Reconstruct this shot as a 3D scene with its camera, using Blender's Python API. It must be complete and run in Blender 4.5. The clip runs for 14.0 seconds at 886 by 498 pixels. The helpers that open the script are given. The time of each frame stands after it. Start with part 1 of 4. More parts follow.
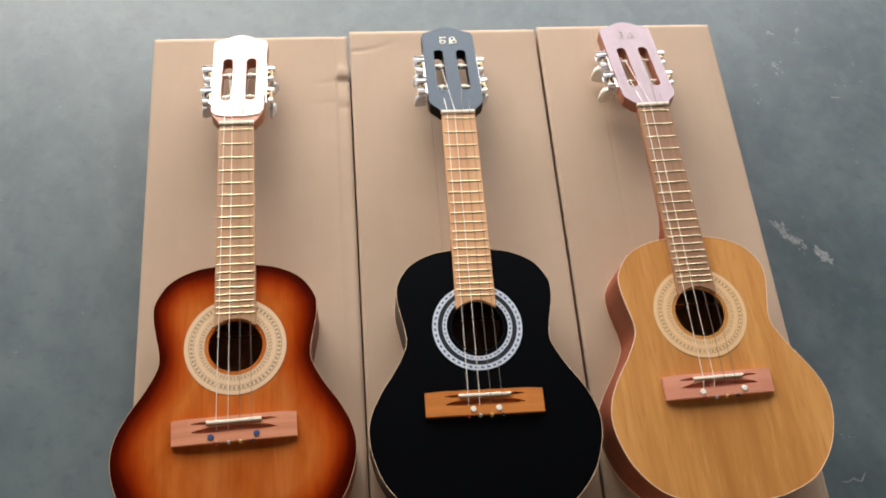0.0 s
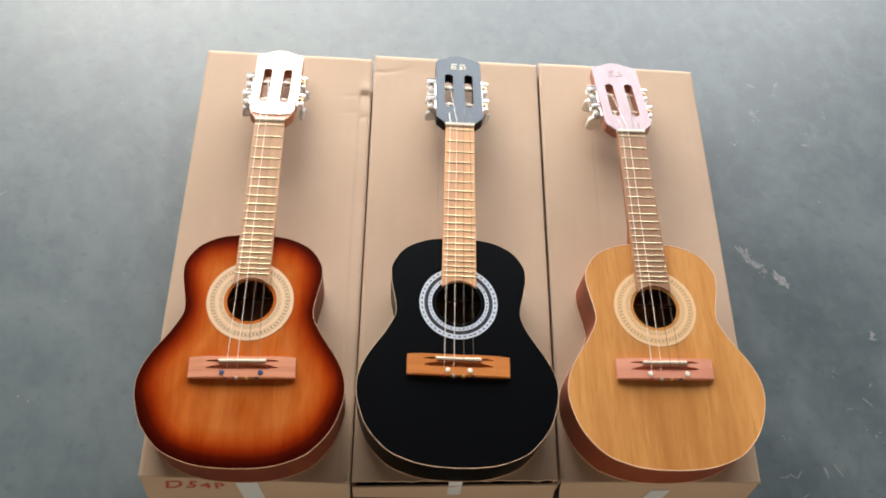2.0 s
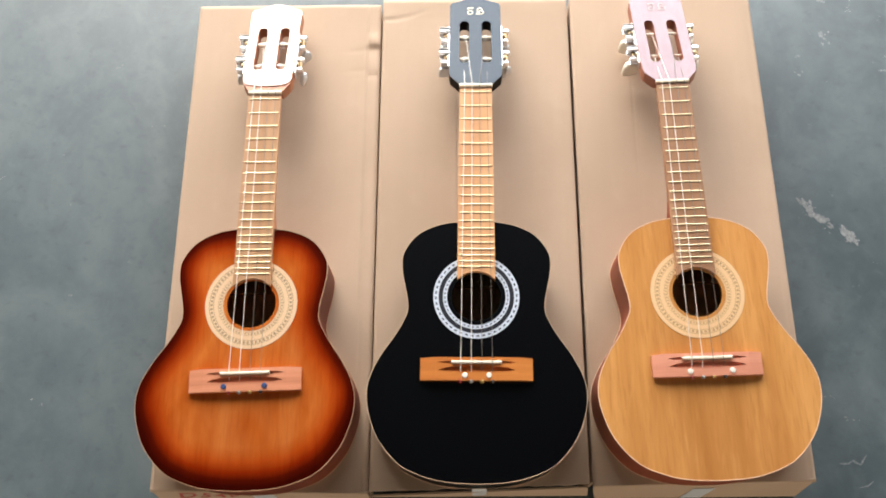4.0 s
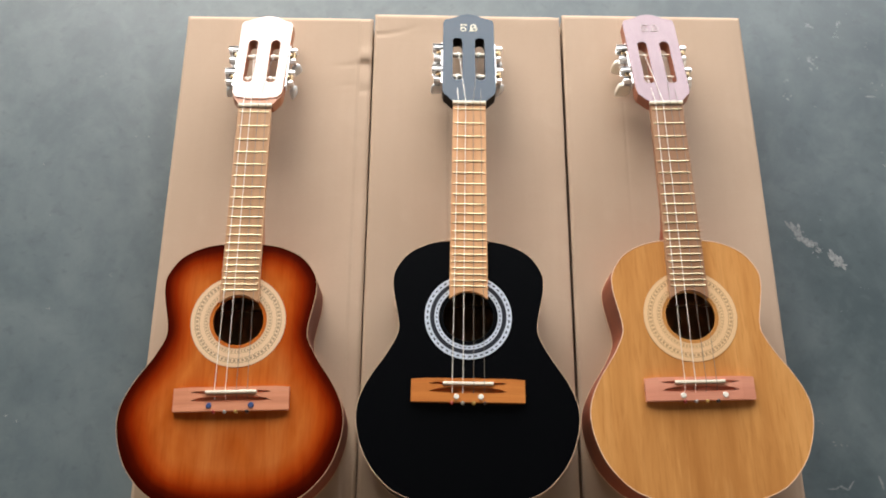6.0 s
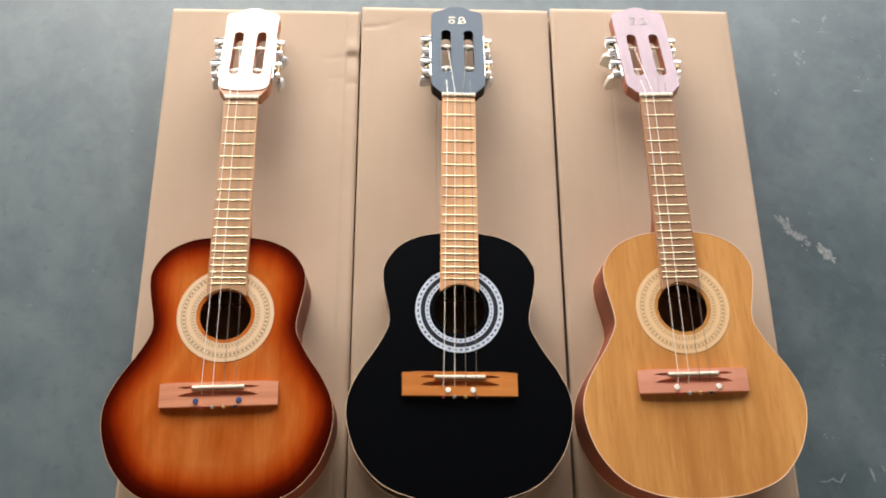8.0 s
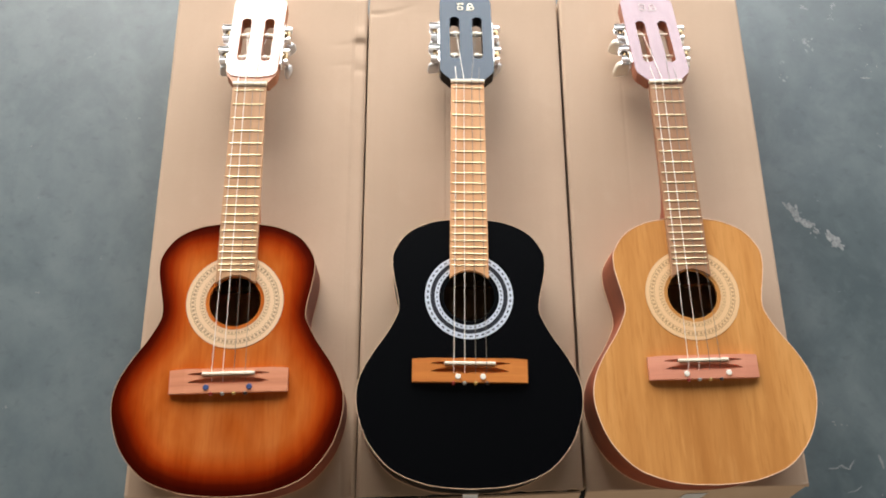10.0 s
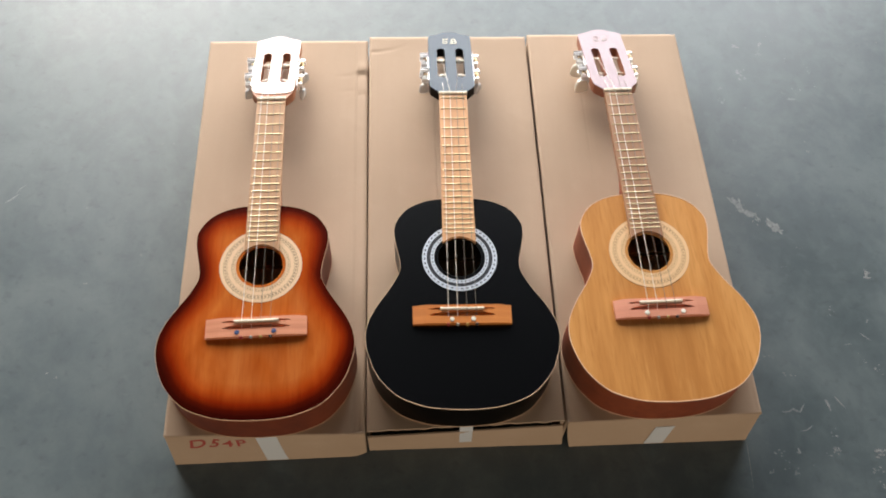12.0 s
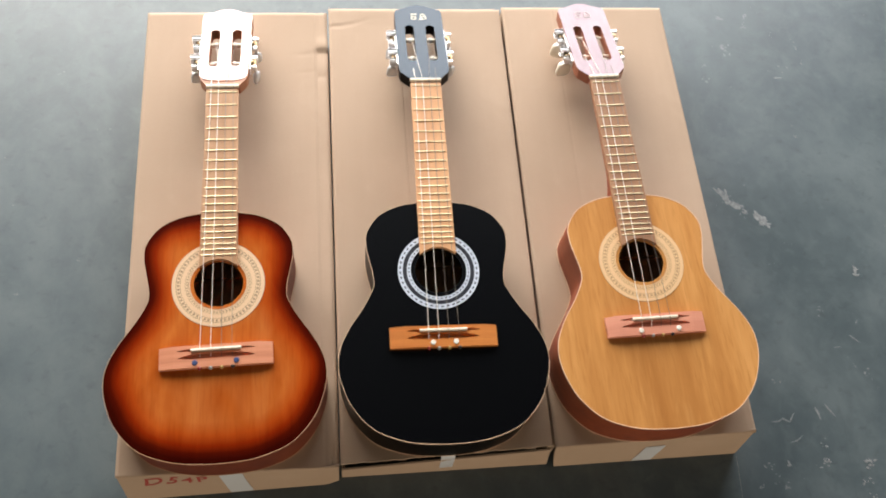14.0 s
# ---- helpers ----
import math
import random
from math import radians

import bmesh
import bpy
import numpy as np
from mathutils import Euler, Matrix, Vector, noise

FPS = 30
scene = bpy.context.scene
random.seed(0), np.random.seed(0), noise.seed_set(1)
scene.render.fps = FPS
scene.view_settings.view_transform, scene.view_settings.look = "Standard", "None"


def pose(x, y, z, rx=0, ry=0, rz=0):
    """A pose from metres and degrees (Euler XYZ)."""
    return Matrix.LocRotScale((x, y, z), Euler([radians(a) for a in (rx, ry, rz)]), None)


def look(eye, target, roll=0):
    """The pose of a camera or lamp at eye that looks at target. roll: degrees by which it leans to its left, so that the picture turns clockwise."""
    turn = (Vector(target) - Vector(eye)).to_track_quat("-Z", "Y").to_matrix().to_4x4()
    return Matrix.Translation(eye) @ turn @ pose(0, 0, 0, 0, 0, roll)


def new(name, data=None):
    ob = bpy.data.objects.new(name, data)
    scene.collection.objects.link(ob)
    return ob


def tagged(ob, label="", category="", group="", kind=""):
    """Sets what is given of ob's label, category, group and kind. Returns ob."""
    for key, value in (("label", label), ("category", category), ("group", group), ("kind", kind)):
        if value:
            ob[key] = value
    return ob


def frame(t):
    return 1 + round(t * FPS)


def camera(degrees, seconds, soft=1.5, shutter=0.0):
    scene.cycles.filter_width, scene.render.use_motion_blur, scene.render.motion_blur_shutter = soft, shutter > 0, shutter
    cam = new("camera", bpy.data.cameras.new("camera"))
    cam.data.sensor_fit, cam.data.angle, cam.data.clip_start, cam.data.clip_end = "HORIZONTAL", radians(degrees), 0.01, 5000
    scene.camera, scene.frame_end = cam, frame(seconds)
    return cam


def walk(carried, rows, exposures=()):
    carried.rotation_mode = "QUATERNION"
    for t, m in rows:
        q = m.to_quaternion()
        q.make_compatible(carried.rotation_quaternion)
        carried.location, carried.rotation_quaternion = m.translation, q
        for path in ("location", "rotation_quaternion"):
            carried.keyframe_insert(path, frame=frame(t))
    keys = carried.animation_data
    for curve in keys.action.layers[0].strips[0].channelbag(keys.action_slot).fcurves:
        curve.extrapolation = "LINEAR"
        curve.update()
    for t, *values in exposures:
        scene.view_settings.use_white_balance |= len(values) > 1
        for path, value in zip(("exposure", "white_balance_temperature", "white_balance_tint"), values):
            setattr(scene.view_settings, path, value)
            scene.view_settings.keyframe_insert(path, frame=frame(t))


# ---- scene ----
cam = camera(52.33, 14.0, soft=1.9)
# seconds, eye, a point one metre ahead, roll
PATH = [
    (0, (-0.1621, -0.1124, 1.1518), (-0.0504, 0.2852, 0.2396), 11.00),
    (0.2, (-0.1538, -0.1572, 1.2099), (-0.0716, 0.2473, 0.2973), 8.90),
    (0.5, (-0.1848, -0.1970, 1.2417), (-0.0915, 0.2170, 0.3344), 9.66),
    (0.7, (-0.2024, -0.2000, 1.2561), (-0.1202, 0.2162, 0.3491), 7.52),
    (1, (-0.2265, -0.2328, 1.2598), (-0.1174, 0.1874, 0.3579), 10.77),
    (1.2, (-0.2191, -0.2276, 1.2667), (-0.0701, 0.1620, 0.3566), 17.02),
    (1.5, (-0.2298, -0.2489, 1.2580), (-0.0706, 0.1529, 0.3551), 17.49),
    (1.8, (-0.1803, -0.2563, 1.2676), (-0.0877, 0.1705, 0.3669), 10.59),
    (2, (-0.1213, -0.2888, 1.2638), (-0.0485, 0.1808, 0.3834), 9.24),
    (2.2, (-0.0881, -0.3136, 1.2497), (-0.0477, 0.1724, 0.3759), 5.77),
    (4.3, (-0.0282, -0.0762, 1.2266), (-0.0443, 0.2436, 0.2777), -4.13),
    (4.5, (-0.0264, -0.0780, 1.2378), (-0.0309, 0.2718, 0.3006), -1.96),
    (5, (-0.0417, -0.0829, 1.2340), (-0.0359, 0.2641, 0.2950), 0.46),
    (5.5, (-0.0541, -0.0774, 1.2172), (-0.0312, 0.2629, 0.2779), 3.90),
    (6, (-0.0600, -0.0778, 1.2141), (-0.0414, 0.2649, 0.2746), 2.58),
    (6.5, (-0.0609, -0.0845, 1.2037), (-0.0343, 0.2513, 0.2613), 4.04),
    (7, (-0.0555, -0.0871, 1.2097), (-0.0275, 0.2516, 0.2681), 4.01),
    (7.2, (-0.0618, -0.0875, 1.1982), (-0.0263, 0.2555, 0.2579), 5.20),
    (9.3, (-0.0767, -0.0963, 1.1943), (-0.0322, 0.2548, 0.2593), 5.72),
    (9.5, (-0.0734, -0.0973, 1.1938), (-0.0405, 0.2446, 0.2554), 4.19),
    (10, (-0.0849, -0.0953, 1.1912), (-0.0436, 0.2459, 0.2524), 5.91),
    (10.5, (-0.0875, -0.1062, 1.1898), (-0.0572, 0.2240, 0.2468), 5.11),
    (10.7, (-0.0725, -0.1122, 1.1922), (-0.0387, 0.2211, 0.2509), 5.36),
    (11, (-0.0784, -0.1649, 1.2187), (-0.0214, 0.2357, 0.3055), 6.88),
    (11.2, (-0.0532, -0.2293, 1.2321), (-0.0217, 0.2049, 0.3333), 2.62),
    (11.5, (-0.0807, -0.3092, 1.2491), (-0.0245, 0.1587, 0.3684), 3.65),
    (11.7, (-0.0928, -0.3636, 1.2569), (-0.0304, 0.1143, 0.3820), 3.93),
    (12, (-0.0989, -0.3940, 1.2706), (-0.0469, 0.0958, 0.4015), 3.44),
    (12.2, (-0.1129, -0.4040, 1.2653), (-0.0469, 0.0881, 0.3985), 5.49),
    (12.5, (-0.1471, -0.3836, 1.2605), (-0.0393, 0.0992, 0.3927), 9.66),
    (12.7, (-0.1620, -0.3685, 1.2531), (-0.0642, 0.1121, 0.3831), 7.60),
    (13, (-0.1850, -0.3278, 1.2442), (-0.0600, 0.1162, 0.3592), 11.58),
    (13.2, (-0.1953, -0.2973, 1.2316), (-0.0631, 0.1273, 0.3379), 13.14),
    (13.5, (-0.2075, -0.2625, 1.2318), (-0.0644, 0.1578, 0.3373), 13.96),
    (13.7, (-0.1907, -0.2524, 1.2282), (-0.0510, 0.1642, 0.3314), 13.46),
    (14, (-0.1466, -0.2259, 1.2249), (-0.0233, 0.1773, 0.3195), 12.83),
]
walk(cam, [(t, look(eye, ahead, roll)) for t, eye, ahead, roll in PATH],
     [(0.0, -0.23), (0.4, -0.08), (1.0, -0.1), (1.5, 0.05), (1.8, 0.06), (2.2, 0.08), (4.3, 0.27), (4.5, -0.02), (5.0, -0.05), (5.5, -0.10), (6.5, -0.06), (7.0, 0.02), (9.5, 0.04), (11.0, 0.08), (11.5, -0.04), (12.5, -0.03), (13.4, 0.12), (14.0, 0.12)])

# ---------------------------------------------------------------- light
# A workshop with one wide doorway; the overcast sky outside lights the floor. An added fill from behind lights the
# carton fronts.
world = bpy.data.worlds.new("sky")
scene.world = world
world.use_nodes = True
wn = world.node_tree.nodes
sky = wn.new("ShaderNodeTexSky")
sky.sky_type = "NISHITA"
sky.sun_disc = False
sky.sun_elevation = radians(40)
sky.sun_rotation = radians(150)
wn["Background"].inputs["Strength"].default_value = 0.05
world.node_tree.links.new(sky.outputs[0], wn["Background"].inputs["Color"])

DOOR_X0, DOOR_X1, DOOR_Y, DOOR_TOP = -2.0, 2.2, 2.55, 2.35
REAR_X0, REAR_X1, REAR_TOP = -1.1, 1.9, 1.35


def area_lamp(x0, x1, y, facing, height, watts, colour):
    """An area lamp that fills an opening between x0 and x1."""
    lamp = bpy.data.lights.new("doorway_or_fill", "AREA")
    lamp.shape, lamp.size, lamp.size_y = "RECTANGLE", x1 - x0, height
    lamp.energy, lamp.color = watts, colour
    new("doorway_or_fill", lamp).matrix_world = look(((x0 + x1) / 2, y, height / 2), ((x0 + x1) / 2, y + facing, height / 2))


area_lamp(DOOR_X0, -0.05, DOOR_Y, -1, DOOR_TOP, 204, (1.0, 0.957, 0.902))  # bright open sky
area_lamp(0.0, DOOR_X1, DOOR_Y, -1, DOOR_TOP, 137, (0.96, 0.955, 0.96))  # bluer, dimmer sky; its strength also fills the right side
area_lamp(REAR_X0, REAR_X1, -3.35, 1, REAR_TOP, 45, (1.0, 0.82, 0.60))  # unseen low warm fill, added to brighten the carton fronts
from mathutils.bvhtree import BVHTree

# ---------------------------------------------------------------- materials
def shader(name, base=(0.5, 0.5, 0.5), rough=0.5, metal=0.0, coat=0.0, coat_rough=0.1, ior=1.5):
    m = bpy.data.materials.new(name)
    m.use_nodes = True
    b = m.node_tree.nodes["Principled BSDF"]
    b.inputs["Base Color"].default_value = (*base, 1)
    b.inputs["Roughness"].default_value = rough
    b.inputs["Metallic"].default_value = metal
    b.inputs["Coat Weight"].default_value = coat
    b.inputs["Coat Roughness"].default_value = coat_rough
    b.inputs["IOR"].default_value = ior
    return m


class Nodes:
    """Short hand for building a node tree."""

    def __init__(self, m):
        self.t = m.node_tree
        self.b = self.t.nodes["Principled BSDF"]

    def put(self, socket, value):
        if isinstance(value, bpy.types.NodeSocket):
            self.t.links.new(value, socket)
        else:
            socket.default_value = value

    def coords(self, scale=(1, 1, 1), rot=(0, 0, 0), kind="Object", move=(0, 0, 0)):
        c, mp = self.t.nodes.new("ShaderNodeTexCoord"), self.t.nodes.new("ShaderNodeMapping")
        self.t.links.new(c.outputs[kind], mp.inputs["Vector"])
        mp.inputs["Scale"].default_value, mp.inputs["Rotation"].default_value = scale, rot
        mp.inputs["Location"].default_value = move
        return mp.outputs[0]

    def noise(self, vec, scale, detail=4.0, rough=0.55, warp=0.0):
        n = self.t.nodes.new("ShaderNodeTexNoise")
        self.put(n.inputs["Vector"], vec)
        n.inputs["Scale"].default_value, n.inputs["Detail"].default_value = scale, detail
        n.inputs["Roughness"].default_value, n.inputs["Distortion"].default_value = rough, warp
        return n.outputs["Fac"]

    def ramp(self, fac, stops, smooth=False):
        r = self.t.nodes.new("ShaderNodeValToRGB")
        self.put(r.inputs["Fac"], fac)
        e = r.color_ramp.elements
        while len(e) < len(stops):
            e.new(0.5)
        for el, (p, c) in zip(e, stops):
            el.position = p
            el.color = (*c, 1) if isinstance(c, tuple) else (c, c, c, 1)
        if smooth:
            r.color_ramp.interpolation = "EASE"
        return r.outputs["Color"]

    def mix(self, fac, a, b, mode="MIX"):
        n = self.t.nodes.new("ShaderNodeMix")
        n.data_type, n.blend_type = "RGBA", mode
        self.put(n.inputs["Factor"], fac)
        self.put(n.inputs["A"], (*a, 1) if isinstance(a, tuple) else a)
        self.put(n.inputs["B"], (*b, 1) if isinstance(b, tuple) else b)
        return n.outputs["Result"]

    def math(self, op, a, b=0.0, c=0.0):
        n = self.t.nodes.new("ShaderNodeMath")
        n.operation = op
        for s, v in zip(n.inputs, (a, b, c)):
            self.put(s, v)
        return n.outputs[0]

    def attribute(self, name):
        n = self.t.nodes.new("ShaderNodeAttribute")
        n.attribute_name = name
        return n.outputs["Fac"]

    def bump(self, height, strength, distance):
        n = self.t.nodes.new("ShaderNodeBump")
        n.inputs["Strength"].default_value, n.inputs["Distance"].default_value = strength, distance
        self.put(n.inputs["Height"], height)
        self.t.links.new(n.outputs[0], self.b.inputs["Normal"])

    def base(self, colour):
        self.put(self.b.inputs["Base Color"], colour)

    def rough(self, value):
        self.put(self.b.inputs["Roughness"], value)


def wood(name, dark, mid, light, rough=0.4, coat=0.0, coat_rough=0.12, across=90.0, along=2.2, seed=0.0, blotch=0.25, streak=0.0, rings=0.0):
    """Straight-grained wood; the grain runs along y."""
    m = shader(name, mid, rough, 0, coat, coat_rough)
    n = Nodes(m)
    fine = n.noise(n.coords((across, along, across), move=(seed, seed, 0)), 1.0, 6, 0.62, 0.3)
    wide = n.noise(n.coords((across * 0.22, along * 0.8, across * 0.2), move=(seed + 3, seed, 0)), 1.0, 3, 0.5, 0.6)
    pores = n.noise(n.coords((across * 9, along * 14, across * 9), move=(seed, 0, 0)), 1.0, 2, 0.5)
    c = n.ramp(n.math("ADD", n.math("MULTIPLY", fine, 0.5), n.math("MULTIPLY", wide, 0.5)), [(0.32, dark), (0.5, mid), (0.68, light)])
    c = n.mix(n.math("MULTIPLY", n.ramp(pores, [(0.3, 1.0), (0.45, 0.0)]), 0.35), c, dark)
    c = n.mix(n.math("MULTIPLY", n.noise(n.coords((14, 8, 14), move=(seed, 1, 0)), 1.0, 3), blotch), c, dark)
    if streak:  # broad darker bands and finer ribbons along the grain
        band = n.noise(n.coords((22, 2.6, 20), move=(seed + 1, seed, 0)), 1.0, 4, 0.55, 1.1)
        ribbon = n.noise(n.coords((75, 9.0, 60), move=(seed + 7, seed, 0)), 1.0, 3, 0.6, 0.4)
        c = n.mix(n.math("MULTIPLY", n.ramp(band, [(0.46, 0.0), (0.66, 1.0)]), streak), c, dark)
        c = n.mix(n.math("MULTIPLY", n.ramp(ribbon, [(0.52, 0.0), (0.70, 1.0)]), streak * 0.7), c, dark)
        c = n.mix(n.math("MULTIPLY", n.ramp(ribbon, [(0.30, 1.0), (0.46, 0.0)]), streak * 0.6), c, light)
    if rings:  # flat-sawn growth rings: bent contour lines of a slow noise
        slow = n.noise(n.coords((9, 1.5, 9), move=(seed + 2, seed, 0)), 1.0, 2, 0.45, 0.5)
        line = n.math("PINGPONG", n.math("ADD", n.math("MULTIPLY", slow, 16.0), n.math("MULTIPLY", fine, 0.5)), 1.0)
        dash = n.noise(n.coords((420, 34, 420), move=(seed, 0, 0)), 1.0, 2, 0.5)
        c = n.mix(n.math("MULTIPLY", n.ramp(line, [(0.0, 1.0), (0.45, 0.0)]), rings), c, dark)
        c = n.mix(n.math("MULTIPLY", n.ramp(dash, [(0.34, 1.0), (0.46, 0.0)]), rings * 1.2), c, tuple(0.7 * v for v in dark))
    n.base(c)
    n.bump(fine, 0.12, 0.0004)
    return m


def sunburst():
    """Orange-brown wood shaded with sprayed dark lacquer that thickens towards the edge of the plate."""
    m = shader("sunburst_lacquer", (0.4, 0.13, 0.03), 0.2, ior=1.28)
    n = Nodes(m)
    fine = n.noise(n.coords((95, 4.0, 95), move=(4, 0, 0)), 1.0, 6, 0.6, 0.3)
    wide = n.noise(n.coords((20, 8, 20), move=(8, 2, 0)), 1.0, 4, 0.55, 0.5)
    grain = n.math("ADD", n.math("MULTIPLY", fine, 0.3), n.math("MULTIPLY", wide, 0.7))
    c = n.ramp(grain, [(0.3, (0.33, 0.063, 0.008)), (0.5, (0.42, 0.096, 0.014)), (0.68, (0.54, 0.155, 0.028))])
    pale = n.noise(n.coords((42, 5, 42), move=(1, 6, 0)), 1.0, 3, 0.55, 0.4)
    cloud = n.noise(n.coords((15, 9, 15), move=(5, 3, 0)), 1.0, 3, 0.5, 0.6)
    c = n.mix(n.math("MULTIPLY", n.ramp(cloud, [(0.46, 0.0), (0.66, 1.0)]), 0.32), c, (0.51, 0.170, 0.044))
    c = n.mix(n.math("MULTIPLY", n.ramp(pale, [(0.52, 0.0), (0.68, 1.0)]), 0.35), c, (0.56, 0.185, 0.045))
    c = n.mix(n.math("MULTIPLY", n.ramp(n.noise(n.coords((380, 30, 380)), 1.0, 2), [(0.34, 1.0), (0.46, 0.0)]), 0.16), c, (0.22, 0.040, 0.006))
    wob = n.math("MULTIPLY", n.math("SUBTRACT", n.noise(n.coords((9, 9, 9)), 1.0, 2), 0.5), 0.012)
    place = n.t.nodes.new("ShaderNodeSeparateXYZ")
    n.t.links.new(n.coords(), place.inputs[0])
    thick = n.math("MINIMUM", n.math("MAXIMUM", n.math("MULTIPLY", n.math("SUBTRACT", 0.12, place.outputs[1]), 1.1), 0.0), 0.06)  # sprayed on thicker round the lower end
    d = n.math("SUBTRACT", n.math("MULTIPLY", n.math("ADD", n.attribute("edge"), wob), 12.5), thick)
    veil = n.ramp(d, [(0.0, (0.07, 0.014, 0.005)), (0.09, (0.15, 0.033, 0.011)), (0.20, (0.46, 0.15, 0.055)), (0.35, (0.84, 0.55, 0.38)), (0.56, (1.0, 1.0, 1.0))])
    n.base(n.mix(1.0, c, veil, "MULTIPLY"))
    n.bump(fine, 0.06, 0.0003)
    return m


def cardboard():
    m = shader("cardboard", (0.40, 0.28, 0.19), 0.82)
    n = Nodes(m)
    fibres = n.noise(n.coords((260, 900, 260)), 1.0, 3, 0.6)
    flutes = n.noise(n.coords((4, 150, 4)), 1.0, 2, 0.5)
    stains = n.noise(n.coords((3.2, 2.6, 3)), 1.0, 4, 0.5, 0.4)
    c = n.ramp(stains, [(0.3, (0.42, 0.300, 0.207)), (0.55, (0.47, 0.340, 0.242)), (0.75, (0.525, 0.386, 0.278))])
    c = n.mix(n.math("MULTIPLY", fibres, 0.22), c, (0.33, 0.215, 0.14))
    streaks = n.noise(n.coords((70, 3.5, 70), move=(2, 0, 0)), 1.0, 4, 0.6, 0.2)
    scuff = n.noise(n.coords((22, 16, 22), move=(0, 4, 0)), 1.0, 6, 0.65, 0.5)
    c = n.mix(n.math("MULTIPLY", n.ramp(streaks, [(0.40, 1.0), (0.55, 0.0)]), 0.045), c, (0.36, 0.245, 0.165))
    c = n.mix(n.math("MULTIPLY", n.ramp(scuff, [(0.54, 0.0), (0.72, 1.0)]), 0.12), c, (0.56, 0.425, 0.315))
    n.base(c)
    h = n.math("ADD", n.math("MULTIPLY", fibres, 0.3), n.math("ADD", n.math("MULTIPLY", flutes, 0.25), n.math("MULTIPLY", stains, 1.0)))
    n.bump(h, 0.25, 0.0012)
    return m


def painted_floor():
    """Blue-grey floor paint on concrete, dusty, with worn and stained patches."""
    m = shader("floor_paint", (0.036, 0.050, 0.057), 0.5, ior=1.6)
    n = Nodes(m)
    big = n.noise(n.coords((1.6, 1.6, 1.6)), 1.0, 5, 0.6, 0.8)
    mid = n.noise(n.coords((7, 6.2, 7), rot=(0, 0, 0.5)), 1.0, 8, 0.66, 0.5)
    soft = n.noise(n.coords((6, 3.6, 6), rot=(0, 0, 0.5)), 1.0, 3, 0.5, 0.25)
    grit = n.noise(n.coords((170, 170, 170)), 1.0, 3, 0.6)
    c = n.ramp(big, [(0.3, (0.062, 0.085, 0.094)), (0.52, (0.080, 0.106, 0.116)), (0.72, (0.106, 0.137, 0.147))])
    c = n.mix(n.math("MULTIPLY", n.ramp(mid, [(0.46, 0.0), (0.66, 1.0)]), 0.42), c, (0.150, 0.182, 0.187))
    c = n.mix(n.math("MULTIPLY", n.ramp(mid, [(0.30, 1.0), (0.46, 0.0)]), 0.30), c, (0.040, 0.056, 0.066))
    c = n.mix(n.math("MULTIPLY", n.ramp(grit, [(0.60, 0.0), (0.72, 1.0)]), 0.35), c, (0.082, 0.095, 0.098))
    patch = n.noise(n.coords((30, 24, 30), rot=(0, 0, 0.9)), 1.0, 5, 0.62, 0.4)
    c = n.mix(n.math("MULTIPLY", n.ramp(patch, [(0.50, 0.0), (0.68, 1.0)]), 0.30), c, (0.132, 0.160, 0.166))
    c = n.mix(n.math("MULTIPLY", n.ramp(patch, [(0.32, 1.0), (0.48, 0.0)]), 0.25), c, (0.050, 0.068, 0.078))
    speck = n.noise(n.coords((46, 60, 46), rot=(0, 0, 0.3)), 1.0, 3, 0.6, 0.4)
    c = n.mix(n.math("MULTIPLY", n.ramp(speck, [(0.28, 1.0), (0.42, 0.0)]), 0.30), c, (0.036, 0.050, 0.057))
    c = n.mix(n.math("MULTIPLY", n.ramp(speck, [(0.62, 0.0), (0.76, 1.0)]), 0.25), c, (0.146, 0.175, 0.183))
    n.base(c)
    n.rough(n.ramp(n.math("ADD", n.math("MULTIPLY", mid, 0.6), n.math("MULTIPLY", big, 0.4)), [(0.36, 0.38), (0.5, 0.45), (0.62, 0.53)]))
    n.bump(n.math("ADD", n.math("MULTIPLY", grit, 0.06), n.math("ADD", n.math("MULTIPLY", soft, 0.6), big)), 0.09, 0.004)
    return m


def plaster(name, colour):
    m = shader(name, colour, 0.9)
    n = Nodes(m)
    v = n.noise(n.coords((2, 2, 2)), 1.0, 5)
    n.base(n.mix(n.math("MULTIPLY", v, 0.5), colour, tuple(0.7 * x for x in colour)))
    n.bump(n.noise(n.coords((60, 60, 60)), 1.0, 3), 0.2, 0.002)
    return m


def ring_print(name, ground, ink, bands, count, rough=0.4):
    """A printed ring: rows of small marks at the given bands (v from the inner to the outer edge)."""
    m = shader(name, ground, rough)
    n = Nodes(m)
    uv = n.t.nodes.new("ShaderNodeSeparateXYZ")
    n.t.links.new(n.coords(kind="UV"), uv.inputs[0])
    u, v = uv.outputs[0], uv.outputs[1]
    c = ground
    for lo, hi, share, k in bands:
        inside = n.math("MULTIPLY", n.math("GREATER_THAN", v, lo), n.math("LESS_THAN", v, hi))
        if share < 1:
            inside = n.math("MULTIPLY", inside, n.math("LESS_THAN", n.math("FRACT", n.math("MULTIPLY", u, count)), share))
        c = n.mix(n.math("MULTIPLY", inside, k), c, ink)
    n.base(c)
    return m


